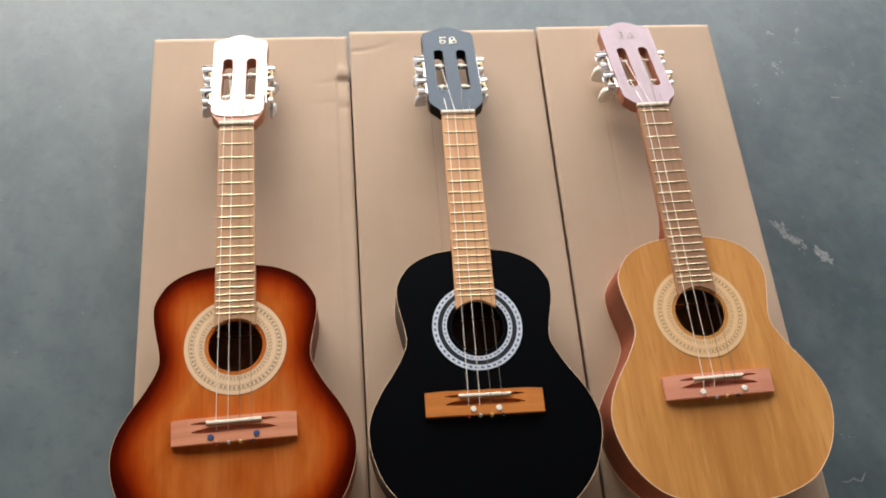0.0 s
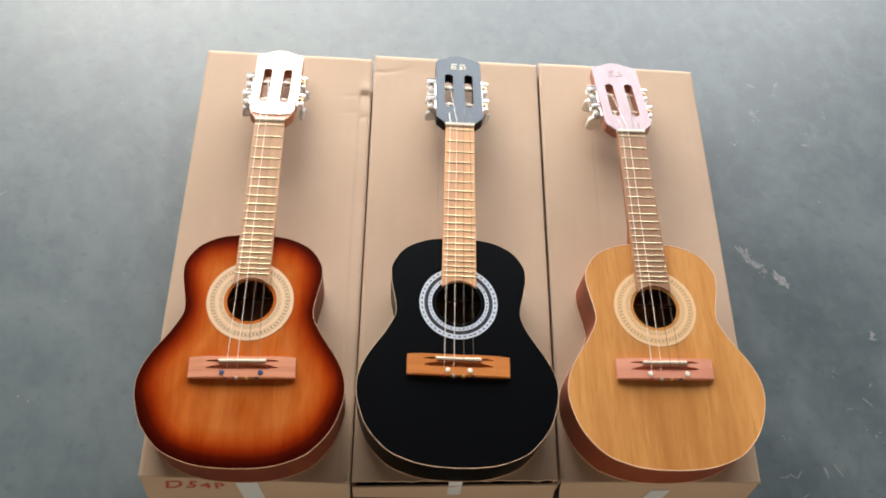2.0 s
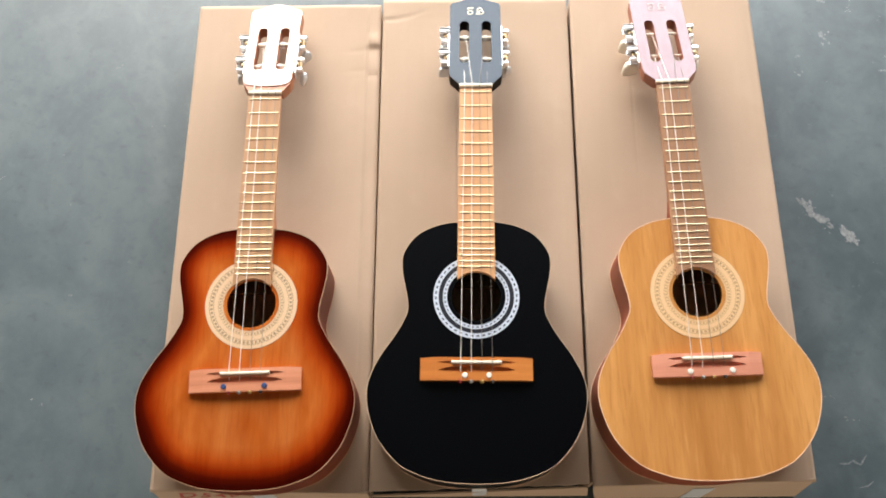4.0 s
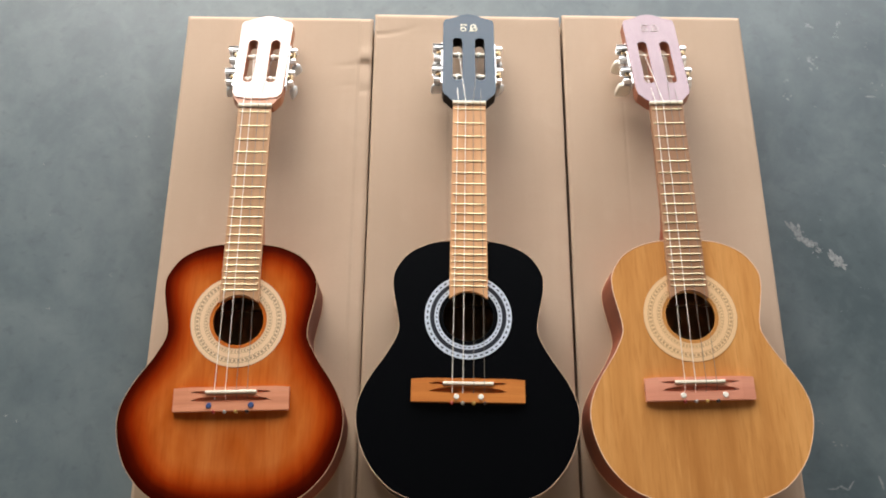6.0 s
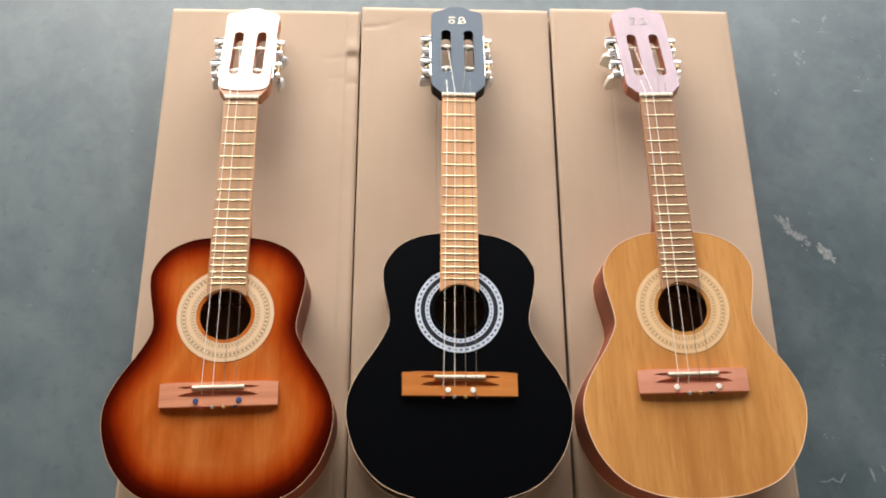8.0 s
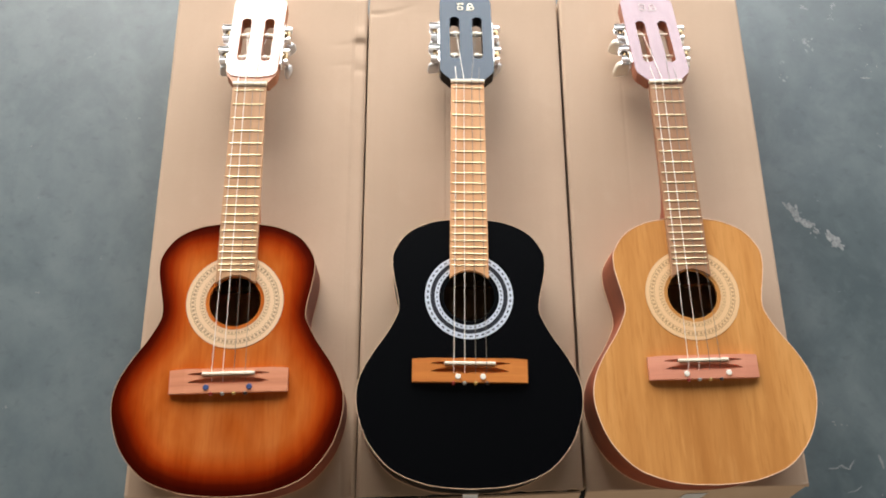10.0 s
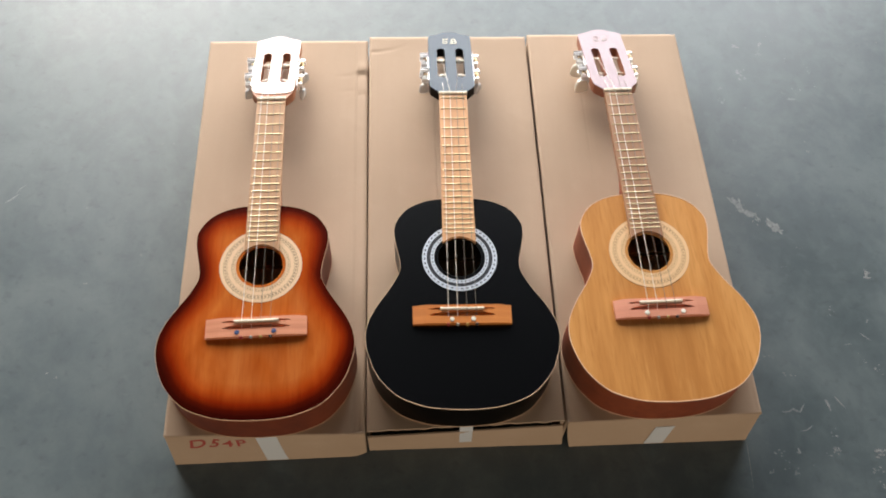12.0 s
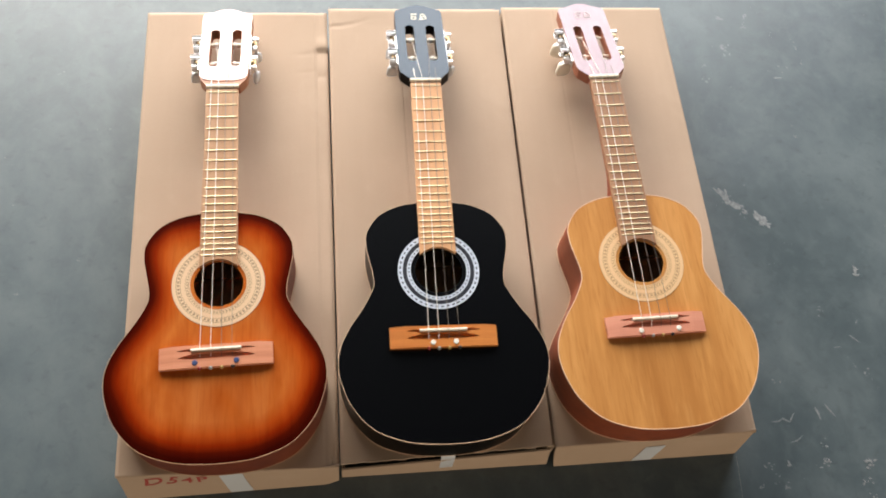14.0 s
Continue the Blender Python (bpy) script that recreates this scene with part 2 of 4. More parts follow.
FLOOR = painted_floor()
WALL = plaster("wall_plaster", (0.30, 0.28, 0.25))
# Unseen ceiling, kept near black so the guitar tops reflect little.
CEIL = plaster("dark_unseen_ceiling", (0.005, 0.0049, 0.0048))
CARD = cardboard()
TAPE = shader("clear_parcel_tape", (0.62, 0.64, 0.67), 0.28)
INK = shader("red_marker_ink", (0.36, 0.052, 0.040), 0.7)
CHIP = shader("bare_concrete_chip", (0.21, 0.205, 0.2), 0.85)
chip = Nodes(CHIP)
chip.base(chip.ramp(chip.noise(chip.coords((240, 240, 240)), 1.0, 4, 0.6), [(0.36, (0.155, 0.172, 0.178)), (0.50, (0.212, 0.225, 0.228)), (0.66, (0.275, 0.286, 0.284))]))

CRACK = shader("dark_crack", (0.078, 0.101, 0.110), 0.45, ior=1.6)

BURST = sunburst()
BLACK = shader("black_satin_lacquer", (0.0007, 0.0008, 0.0012), 0.235, ior=1.45)
Nodes(BLACK).b.inputs["Specular Tint"].default_value = (0.84, 0.91, 1.0, 1)  # blue of the reflected sky, put into the tint
NATURAL = wood("natural_varnished_wood", (0.40, 0.160, 0.040), (0.63, 0.300, 0.090), (0.78, 0.415, 0.145), 0.25, 0.14, 0.30, 30, 1.8, 2.0, 0.4, 0.34, 0.11)
MAHOGANY = wood("mahogany_side", (0.10, 0.017, 0.005), (0.155, 0.027, 0.007), (0.20, 0.039, 0.011), 0.6, 0.0, 0.12, 60, 3, 5.0)
BLACK_SIDE = shader("black_side_lacquer", (0.004, 0.003, 0.0025), 0.32, ior=1.13)
REDWOOD = wood("red_brown_side", (0.15, 0.028, 0.009), (0.23, 0.046, 0.014), (0.30, 0.070, 0.022), 0.55, 0.0, 0.12, 60, 3, 7.0)
BINDING = shader("cream_binding", (0.80, 0.545, 0.37), 0.4)
BINDING_DARK = shader("amber_binding", (0.58, 0.34, 0.20), 0.4)
INSIDE = wood("raw_inner_wood", (0.60, 0.34, 0.17), (0.74, 0.46, 0.25), (0.82, 0.55, 0.32), 0.8, 0, 0.1, 40, 2, 9.0)
BOARD_A = wood("tan_fretboard", (0.36, 0.185, 0.085), (0.47, 0.255, 0.125), (0.55, 0.32, 0.17), 0.5, 0, 0.1, 120, 5, 1.0)
BOARD_B = wood("orange_fretboard", (0.51, 0.245, 0.105), (0.66, 0.345, 0.157), (0.74, 0.42, 0.21), 0.5, 0, 0.1, 120, 5, 3.0, 0.12)
BOARD_C = wood("brown_fretboard", (0.23, 0.105, 0.050), (0.33, 0.165, 0.080), (0.41, 0.22, 0.115), 0.5, 0, 0.1, 120, 5, 6.0)
NECK = wood("stained_neck_wood", (0.30, 0.105, 0.045), (0.43, 0.170, 0.078), (0.52, 0.235, 0.115), 0.5, 0.0, 0.12, 70, 3, 4.0)
HEAD_A = wood("varnished_head_wood", (0.33, 0.155, 0.105), (0.42, 0.21, 0.145), (0.49, 0.26, 0.185), 0.2, 0.52, 0.08, 70, 3, 11.0)
HEAD_SIDE_C = wood("red_brown_head_wood", (0.24, 0.075, 0.040), (0.34, 0.115, 0.062), (0.42, 0.165, 0.09), 0.4, 0, 0.1, 60, 3, 8.0)
# Black head; the sky's blue reflection is mixed into its base colour.
HEAD_B = shader("black_head_lacquer", (0.006, 0.025, 0.048), 0.26, ior=1.34)
# Wood colours shifted to mauve to carry the bluish sky reflection.
HEAD_C = wood("head_wood_sky_tint", (0.155, 0.080, 0.096), (0.205, 0.112, 0.136), (0.25, 0.145, 0.170), 0.25, 0.05, 0.15, 70, 3, 12.0)
BRIDGE_A = wood("pale_red_bridge_wood", (0.45, 0.160, 0.080), (0.60, 0.235, 0.125), (0.68, 0.30, 0.175), 0.45, 0, 0.1, 5, 90, 2.0, 0.1)
BRIDGE_B = wood("orange_bridge_wood", (0.38, 0.115, 0.022), (0.54, 0.18, 0.038), (0.64, 0.245, 0.06), 0.35, 0.2, 0.15, 5, 90, 4.0, 0.1)
BRIDGE_C = wood("pink_bridge_wood", (0.50, 0.185, 0.110), (0.64, 0.265, 0.170), (0.72, 0.335, 0.22), 0.45, 0, 0.1, 5, 90, 6.0, 0.1)
BONE = shader("white_nut_plastic", (0.84, 0.76, 0.62), 0.35)
BRASS = shader("brass_fret", (0.62, 0.53, 0.34), 0.50, 1.0)
CHROME = shader("chrome", (0.84, 0.84, 0.85), 0.42, 1.0)
BRONZE = shader("tarnished_bronze", (0.30, 0.22, 0.13), 0.35, 1.0)
BUTTON = shader("pearl_button", (0.82, 0.76, 0.64), 0.25, 0, 0.5, 0.1)
BUTTON_G = shader("grey_button", (0.66, 0.67, 0.68), 0.25, 0, 0.5, 0.1)
NYLON = shader("nylon_string", (0.90, 0.85, 0.77), 0.4)
THIN = shader("clear_nylon_string", (0.21, 0.185, 0.16), 0.4)
GOLD = shader("gold_print", (0.66, 0.61, 0.46), 0.5)
PALE_GOLD = shader("faint_gold_print", (0.33, 0.235, 0.225), 0.35)
CREAM_BANDS = [(0.0, 0.02, 1, 0.6), (0.075, 0.100, 1, 0.70), (0.13, 0.225, 0.5, 0.70), (0.255, 0.280, 1, 0.65), (0.520, 0.550, 1, 0.70), (0.585, 0.705, 0.55, 0.78), (0.740, 0.775, 1, 0.75), (0.985, 1.0, 1, 0.4)]
CREAM_ROSETTE = ring_print("cream_rosette", (0.70, 0.485, 0.30), (0.17, 0.11, 0.06), CREAM_BANDS, 62)
AMBER_ROSETTE = ring_print("amber_rosette", (0.72, 0.475, 0.255), (0.30, 0.165, 0.07), CREAM_BANDS, 62)
WHITE_ROSETTE = ring_print("white_rosette", (0.56, 0.61, 0.70), (0.02, 0.025, 0.04), [(0.0, 0.05, 1, 0.35), (0.34, 0.66, 0.52, 0.95), (0.95, 1.0, 1, 0.35)], 44)
DARK_RING = shader("dark_blue_ring", (0.010, 0.012, 0.020), 0.4)
SPOT = {"white": shader("white_spot", (0.80, 0.76, 0.68), 0.35), "blue": shader("blue_spot", (0.04, 0.065, 0.17), 0.4)}
BEADS = [shader("red_bead", (0.30, 0.03, 0.025), 0.3), shader("grey_bead", (0.32, 0.31, 0.30), 0.3),
         shader("gold_bead", (0.45, 0.28, 0.08), 0.3), shader("dark_bead", (0.03, 0.02, 0.02), 0.3)]


# ---------------------------------------------------------------- mesh helpers
def part(name, bm, material, parent=None, label="", smooth=False):
    me = bpy.data.meshes.new(name)
    bmesh.ops.recalc_face_normals(bm, faces=bm.faces)
    bm.to_mesh(me)
    bm.free()
    for p in me.polygons:
        p.use_smooth = smooth
    if smooth:
        me.set_sharp_from_angle(angle=radians(40))
    for m in (material if isinstance(material, (list, tuple)) else (material,)):
        me.materials.append(m)
    ob = new(name, me)
    if parent:
        ob.parent = parent
    if label:
        tagged(ob, label)
    return ob


def empty(name, m, label, category, group=""):
    ob = new(name)
    ob.empty_display_size = 0.05
    ob.matrix_basis = m
    return tagged(ob, label, category, group)


def box(bm, x0, x1, y0, y1, z0, z1, bevel=0.0, m=None):
    """Adds a box, with rounded edges if bevel is given."""
    made = bmesh.ops.create_cube(bm, size=1.0)["verts"]
    for v in made:
        v.co = Vector(((x0 + x1) / 2 + v.co.x * (x1 - x0), (y0 + y1) / 2 + v.co.y * (y1 - y0), (z0 + z1) / 2 + v.co.z * (z1 - z0)))
    if m:
        bmesh.ops.transform(bm, matrix=m, verts=made)
    if bevel:
        edges = list({e for v in made for e in v.link_edges})
        bmesh.ops.bevel(bm, geom=edges, offset=bevel, segments=2, affect="EDGES", profile=0.5)
    return bm


def plate(bm, outer, holes, z0, z1):
    """A flat plate between z0 and z1 with the outline outer and through holes."""
    levels = []
    for z in (z0, z1):
        edges, rows = [], []
        for loop in (outer, *holes):
            vs = [bm.verts.new((x, y, z)) for x, y in loop]
            edges += [bm.edges.new((a, b)) for a, b in zip(vs, vs[1:] + vs[:1])]
            rows.append(vs)
        bmesh.ops.triangle_fill(bm, edges=edges, use_beauty=True)
        levels.append(rows)
    for lo, hi in zip(*levels):
        n = len(lo)
        for i in range(n):
            bm.faces.new((lo[i], lo[(i + 1) % n], hi[(i + 1) % n], hi[i]))
    return bm


def tube(bm, points, radius, sides=6, closed=False):
    """A round bar along points."""
    pts = [Vector(p) for p in points]
    rings = []
    for i, p in enumerate(pts):
        a, b = pts[max(i - 1, 0)], pts[min(i + 1, len(pts) - 1)]
        d = (b - a).normalized()
        side = d.cross(Vector((0, 0, 1)))
        if side.length < 1e-4:
            side = d.cross(Vector((1, 0, 0)))
        side.normalize()
        up = side.cross(d)
        r = radius[i] if isinstance(radius, (list, tuple)) else radius
        rings.append([bm.verts.new(p + r * (math.cos(k * math.tau / sides) * side + math.sin(k * math.tau / sides) * up)) for k in range(sides)])
    for r0, r1 in zip(rings, rings[1:]):
        for k in range(sides):
            bm.faces.new((r0[k], r0[(k + 1) % sides], r1[(k + 1) % sides], r1[k]))
    bm.faces.new(rings[0]), bm.faces.new(rings[-1])
    return bm


def ball(bm, centre, size, m=None, u=12, v=8):
    made = bmesh.ops.create_uvsphere(bm, u_segments=u, v_segments=v, radius=1.0)["verts"]
    t = Matrix.Translation(centre) @ (m or Matrix()) @ Matrix.Diagonal((*size, 1))
    bmesh.ops.transform(bm, matrix=t, verts=made)
    return bm


def disc(bm, x, y, z0, z1, r, n=20):
    """A short upright cylinder."""
    a = [bm.verts.new((x + r * math.cos(k * math.tau / n), y + r * math.sin(k * math.tau / n), z0)) for k in range(n)]
    b = [bm.verts.new((v.co.x, v.co.y, z1)) for v in a]
    c = [bm.verts.new((x + (v.co.x - x) * 0.8, y + (v.co.y - y) * 0.8, z1 + 0.25 * r)) for v in a]
    for k in range(n):
        j = (k + 1) % n
        bm.faces.new((a[k], a[j], b[j], b[k])), bm.faces.new((b[k], b[j], c[j], c[k]))
    bm.faces.new(c), bm.faces.new(a)
    return bm


def ring(bm, cx, cy, z, r0, r1, n=96, a0=0.0, a1=math.tau, thick=0.0004):
    """A thin inlaid ring with u round it and v from its inner to its outer edge."""
    uv = bm.loops.layers.uv.verify()
    rows = []
    for k in range(n + 1):
        a = a0 + (a1 - a0) * k / n
        c, s = math.cos(a), math.sin(a)
        rows.append([bm.verts.new((cx + r * c, cy + r * s, h)) for r, h in ((r0, z - thick), (r0, z), (r1, z), (r1, z - thick))])
    for k in range(n):
        for j in range(3):
            f = bm.faces.new((rows[k][j], rows[k][j + 1], rows[k + 1][j + 1], rows[k + 1][j]))
            for loop, (kk, jj) in zip(f.loops, ((k, j), (k, j + 1), (k + 1, j + 1), (k + 1, j))):
                loop[uv].uv = (kk / n, (0, 0, 1, 1)[jj])
    return bm


def spline(points, steps):
    """A smooth curve through points."""
    p = [Vector(q) for q in points]
    out = []
    for i in range(len(p) - 1):
        a, b, c, d = p[max(i - 1, 0)], p[i], p[i + 1], p[min(i + 2, len(p) - 1)]
        for k in range(steps):
            t = k / steps
            out.append(0.5 * (2 * b + (c - a) * t + (2 * a - 5 * b + 4 * c - d) * t * t + (3 * b - a - 3 * c + d) * t ** 3))
    out.append(p[-1])
    return out


# ---------------------------------------------------------------- room
# Walls and ceiling are out of view, added to shape bounce and reflections.
def room():
    x0, x1, y0, y1, h, t = -4.2, 3.4, -3.4, DOOR_Y, 3.3, 0.2
    bm = bmesh.new()
    box(bm, x0 - 3, x1 + 3, y0 - 5, 9.0, -0.1, 0.0)
    tagged(part("floor", bm, FLOOR), "blue-grey painted concrete floor, dusty and scuffed", "floor", kind="structure")
    bm = bmesh.new()
    # The low opening is made only for the added rear fill.
    box(bm, x0 - t, REAR_X0, y0 - t, y0, 0, h)
    box(bm, REAR_X1, x1 + t, y0 - t, y0, 0, h)
    box(bm, REAR_X0, REAR_X1, y0 - t, y0, REAR_TOP, h)
    tagged(part("wall_south", bm, WALL), "plain pale plastered wall out of view, open round the added fill lamp", "wall", kind="structure")
    for name, b in (("wall_west", (x0 - t, x0, y0, y1, 0, h)), ("wall_east", (x1, x1 + t, y0, y1, 0, h))):
        tagged(part(name, box(bmesh.new(), *b), WALL), "plain pale plastered wall out of view, added to close the room", "wall", kind="structure")
    bm = bmesh.new()
    box(bm, x0 - t, DOOR_X0, y1, y1 + t, 0, h)
    box(bm, DOOR_X1, x1 + t, y1, y1 + t, 0, h)
    box(bm, DOOR_X0, DOOR_X1, y1, y1 + t, DOOR_TOP, h)
    tagged(part("wall_north", bm, WALL), "plain pale plastered wall out of view with a wide open doorway", "wall", kind="structure")
    tagged(part("ceiling", box(bmesh.new(), x0 - t, x1 + t, y0 - t, y1 + t, h, h + 0.15), CEIL), "plain near-black ceiling out of view, added to keep reflections dark", "ceiling", kind="structure")


room()


# Scuffs and chips where the floor paint is worn through.
def scuffs():
    rng = random.Random(5)
    bm = bmesh.new()

    def flake(x, y, size, stretch, turn):
        n = rng.randint(6, 9)
        level = 0.0003 + 0.0000012 * len(bm.faces)
        pts = []
        for k in range(n):
            a = k * math.tau / n
            r = size * rng.uniform(0.45, 1.1)
            px, py = r * math.cos(a) * stretch, r * math.sin(a)
            pts.append(bm.verts.new((x + px * math.cos(turn) - py * math.sin(turn), y + px * math.sin(turn) + py * math.cos(turn), level)))
        bm.faces.new(pts)

    def cluster(x, y, n, spread, size, turn=-0.7, long=2.0):
        for _ in range(n):
            d = rng.gauss(0, spread)
            flake(x + d * math.cos(turn) + rng.gauss(0, spread * 0.25), y + d * math.sin(turn) + rng.gauss(0, spread * 0.25),
                  size * rng.uniform(0.3, 1.0), rng.uniform(1, long), turn + rng.gauss(0, 0.4))

    def smear(points, widths):
        """A ragged worn strip along points."""
        line = spline([(x, y, 0) for x, y in points], 14)
        rows = []
        for k, p in enumerate(line):
            d = (line[min(k + 1, len(line) - 1)] - line[max(k - 1, 0)]).normalized()
            f = k / (len(line) - 1) * (len(widths) - 1)
            w = widths[int(f)] + (widths[min(int(f) + 1, len(widths) - 1)] - widths[int(f)]) * (f - int(f))
            side = Vector((-d.y, d.x, 0))
            up = p + side * w * rng.uniform(0.6, 1.12) + d * rng.gauss(0, 0.0003)
            low = p - side * w * rng.uniform(0.6, 1.12) + d * rng.gauss(0, 0.0003)
            rows.append((bm.verts.new((up.x, up.y, 0.0002)), bm.verts.new((low.x, low.y, 0.0002))))
        for (a0, b0), (a1, b1) in zip(rows, rows[1:]):
            bm.faces.new((a0, a1, b1, b0))

    for pts, wide, n in (([(0.4715, 0.399), (0.478, 0.388), (0.484, 0.3765), (0.497, 0.369), (0.508, 0.357)], 0.0062, 56), ([(0.523, 0.351), (0.530, 0.343), (0.541, 0.332)], 0.0066, 36)):
        line = spline([(x, y, 0) for x, y in pts], 10)
        for _ in range(n):
            k = rng.randrange(len(line) - 1)
            d = line[k + 1] - line[k]
            flake(line[k].x + rng.gauss(0, wide * 0.45), line[k].y + rng.gauss(0, wide * 0.45), wide * rng.uniform(0.15, 0.60), rng.uniform(1.2, 2.6), math.atan2(d.y, d.x) + rng.gauss(0, 0.3))
    for x, y, n in ((0.484, 0.379, 7), (0.500, 0.363, 7), (0.531, 0.341, 7), (0.470, 0.372, 2)):
        for _ in range(n):
            flake(x + rng.gauss(0, 0.007), y + rng.gauss(0, 0.006), rng.uniform(0.0004, 0.0014), rng.uniform(1, 2), rng.uniform(0, 3))
    # paint knocked off in small spots along the bare side of the floor
    for x, y, n, size in ((0.552, 0.740, 3, 3.2), (0.597, 0.740, 6, 3.4), (0.588, 0.720, 8, 2.0), (0.546, 0.680, 4, 3.6), (0.544, 0.663, 4, 3.0), (0.495, 0.639, 3, 2.4), (0.494, 0.611, 4, 2.2),
                          (0.648, 0.629, 2, 2.6), (0.630, 0.632, 4, 1.6), (0.633, 0.701, 3, 2.0), (0.661, 0.246, 8, 3.0), (0.583, 0.187, 6, 1.4), (0.492, 0.086, 5, 1.6), (0.630, 0.087, 5, 2.0),
                          (0.534, -0.011, 4, 2.4), (0.535, -0.035, 6, 2.6), (0.523, -0.041, 3, 2.0), (0.475, -0.033, 4, 2.0), (0.447, -0.036, 6, 1.6), (0.457, -0.055, 4, 1.6), (0.424, -0.063, 4, 1.8),
                          (0.464, -0.066, 5, 2.0), (0.597, -0.040, 8, 3.0), (0.582, -0.066, 6, 2.4), (0.590, -0.090, 6, 2.0), (-0.587, 0.281, 2, 2.2), (-0.611, 0.124, 3, 2.4)):
        for _ in range(n):
            flake(x + rng.gauss(0, 0.0040), y + rng.gauss(0, 0.0045), 0.001 * size * rng.uniform(0.35, 1.0), rng.uniform(1, 2.2), rng.uniform(-1.8, 0.4))
    for p, q, wide in (((0.620, 0.147), (0.634, 0.134), 0.0014), ((0.617, 0.611), (0.633, 0.610), 0.0020), ((0.536, 0.042), (0.540, 0.024), 0.0020), ((0.552, 0.046), (0.564, 0.026), 0.0014),
                       ((0.466, 0.026), (0.484, 0.030), 0.0012), ((0.484, 0.030), (0.494, 0.024), 0.0016), ((0.494, 0.024), (0.503, 0.036), 0.0012), ((0.487, -0.005), (0.507, 0.003), 0.0010),
                       ((0.403, -0.017), (0.398, -0.085), 0.0006), ((-0.736, 0.435), (-0.716, 0.452), 0.0018), ((-0.722, 0.452), (-0.706, 0.470), 0.0010), ((0.590, 0.129), (0.602, 0.129), 0.0008)):
        mid = ((p[0] + q[0]) / 2 + rng.gauss(0, 0.001), (p[1] + q[1]) / 2 + rng.gauss(0, 0.001))
        smear([p, mid, q], [wide * 0.4, wide, wide * 0.9, wide * 0.2])
    for _ in range(46):
        cluster(rng.uniform(0.46, 1.0), rng.uniform(-0.25, 0.75), rng.randint(1, 4), 0.007, 0.0013, rng.uniform(-1.6, 0), 3)
    for _ in range(14):
        cluster(rng.uniform(-1.0, -0.46), rng.uniform(-0.2, 1.0), rng.randint(1, 3), 0.006, 0.0011, rng.uniform(-1, 1), 3)
    tagged(part("floor_scuffs", bm, CHIP), "pale chips and scratches in the floor paint", "scuff", kind="stuff")


scuffs()


def cracks():
    """Hairline cracks and dark scrapes in the floor beside the cartons."""
    rng = random.Random(9)
    bm = bmesh.new()
    for pts, wide in (([(-0.511, 0.738), (-0.486, 0.775), (-0.466, 0.804), (-0.444, 0.823)], 0.0016), ([(-0.525, 0.716), (-0.512, 0.708), (-0.499, 0.705)], 0.0018),
                      ([(-0.534, 0.592), (-0.527, 0.582), (-0.521, 0.572)], 0.0050), ([(-0.546, 0.621), (-0.527, 0.624), (-0.505, 0.632)], 0.0012), ([(0.575, 0.020), (0.566, -0.04), (0.562, -0.12)], 0.0016)):
        line = spline([(x, y, 0) for x, y in pts], 8)
        rows = []
        for k, p in enumerate(line):
            d = (line[min(k + 1, len(line) - 1)] - line[max(k - 1, 0)]).normalized()
            n = Vector((-d.y, d.x, 0)) * wide * rng.uniform(0.15, 0.45) * (0.3 if k in (0, len(line) - 1) else 1)
            c = p + Vector((rng.gauss(0, 0.0004), rng.gauss(0, 0.0004), 0.0005))
            rows.append((bm.verts.new(c + n), bm.verts.new(c - n)))
        for (a0, b0), (a1, b1) in zip(rows, rows[1:]):
            bm.faces.new((a0, a1, b1, b0))
    tagged(part("floor_cracks", bm, CRACK), "dark hairline cracks and scrapes in the floor", "crack", kind="stuff")


cracks()


# ---------------------------------------------------------------- cartons
BOX_H, BOX_L = 0.0825, 0.704


def sheet(bm, corners, thick, nx=10, ny=20, sag=0.0, seed=0):
    """A board through four corners (front left, front right, back right, back left), slightly uneven, thick downwards."""
    a, b, c, d = (Vector(p) for p in corners)
    nrm = (b - a).cross(d - a).normalized()
    top, low = [], []
    for j in range(ny + 1):
        rt, rl = [], []
        for i in range(nx + 1):
            u, v = i / nx, j / ny
            p = (a * (1 - u) + b * u) * (1 - v) + (d * (1 - u) + c * u) * v
            e = min(u, 1 - u, v, 1 - v)
            p = p + nrm * sag * noise.noise(Vector((p.x * 7 + seed, p.y * 5, p.z * 9))) * min(1, e * 6)
            rt.append(bm.verts.new(p)), rl.append(bm.verts.new(p - nrm * thick))
        top.append(rt), low.append(rl)
    for j in range(ny):
        for i in range(nx):
            bm.faces.new((top[j][i], top[j][i + 1], top[j + 1][i + 1], top[j + 1][i]))
            bm.faces.new((low[j][i], low[j + 1][i], low[j + 1][i + 1], low[j][i + 1]))
    for i in range(nx):
        bm.faces.new((top[0][i], low[0][i], low[0][i + 1], top[0][i + 1]))
        bm.faces.new((top[ny][i], top[ny][i + 1], low[ny][i + 1], low[ny][i]))
    for j in range(ny):
        bm.faces.new((top[j][0], top[j + 1][0], low[j + 1][0], low[j][0]))
        bm.faces.new((top[j][nx], low[j][nx], low[j + 1][nx], top[j + 1][nx]))
    return bm


def bell(d, width):
    return math.exp(-(d / width) ** 2)


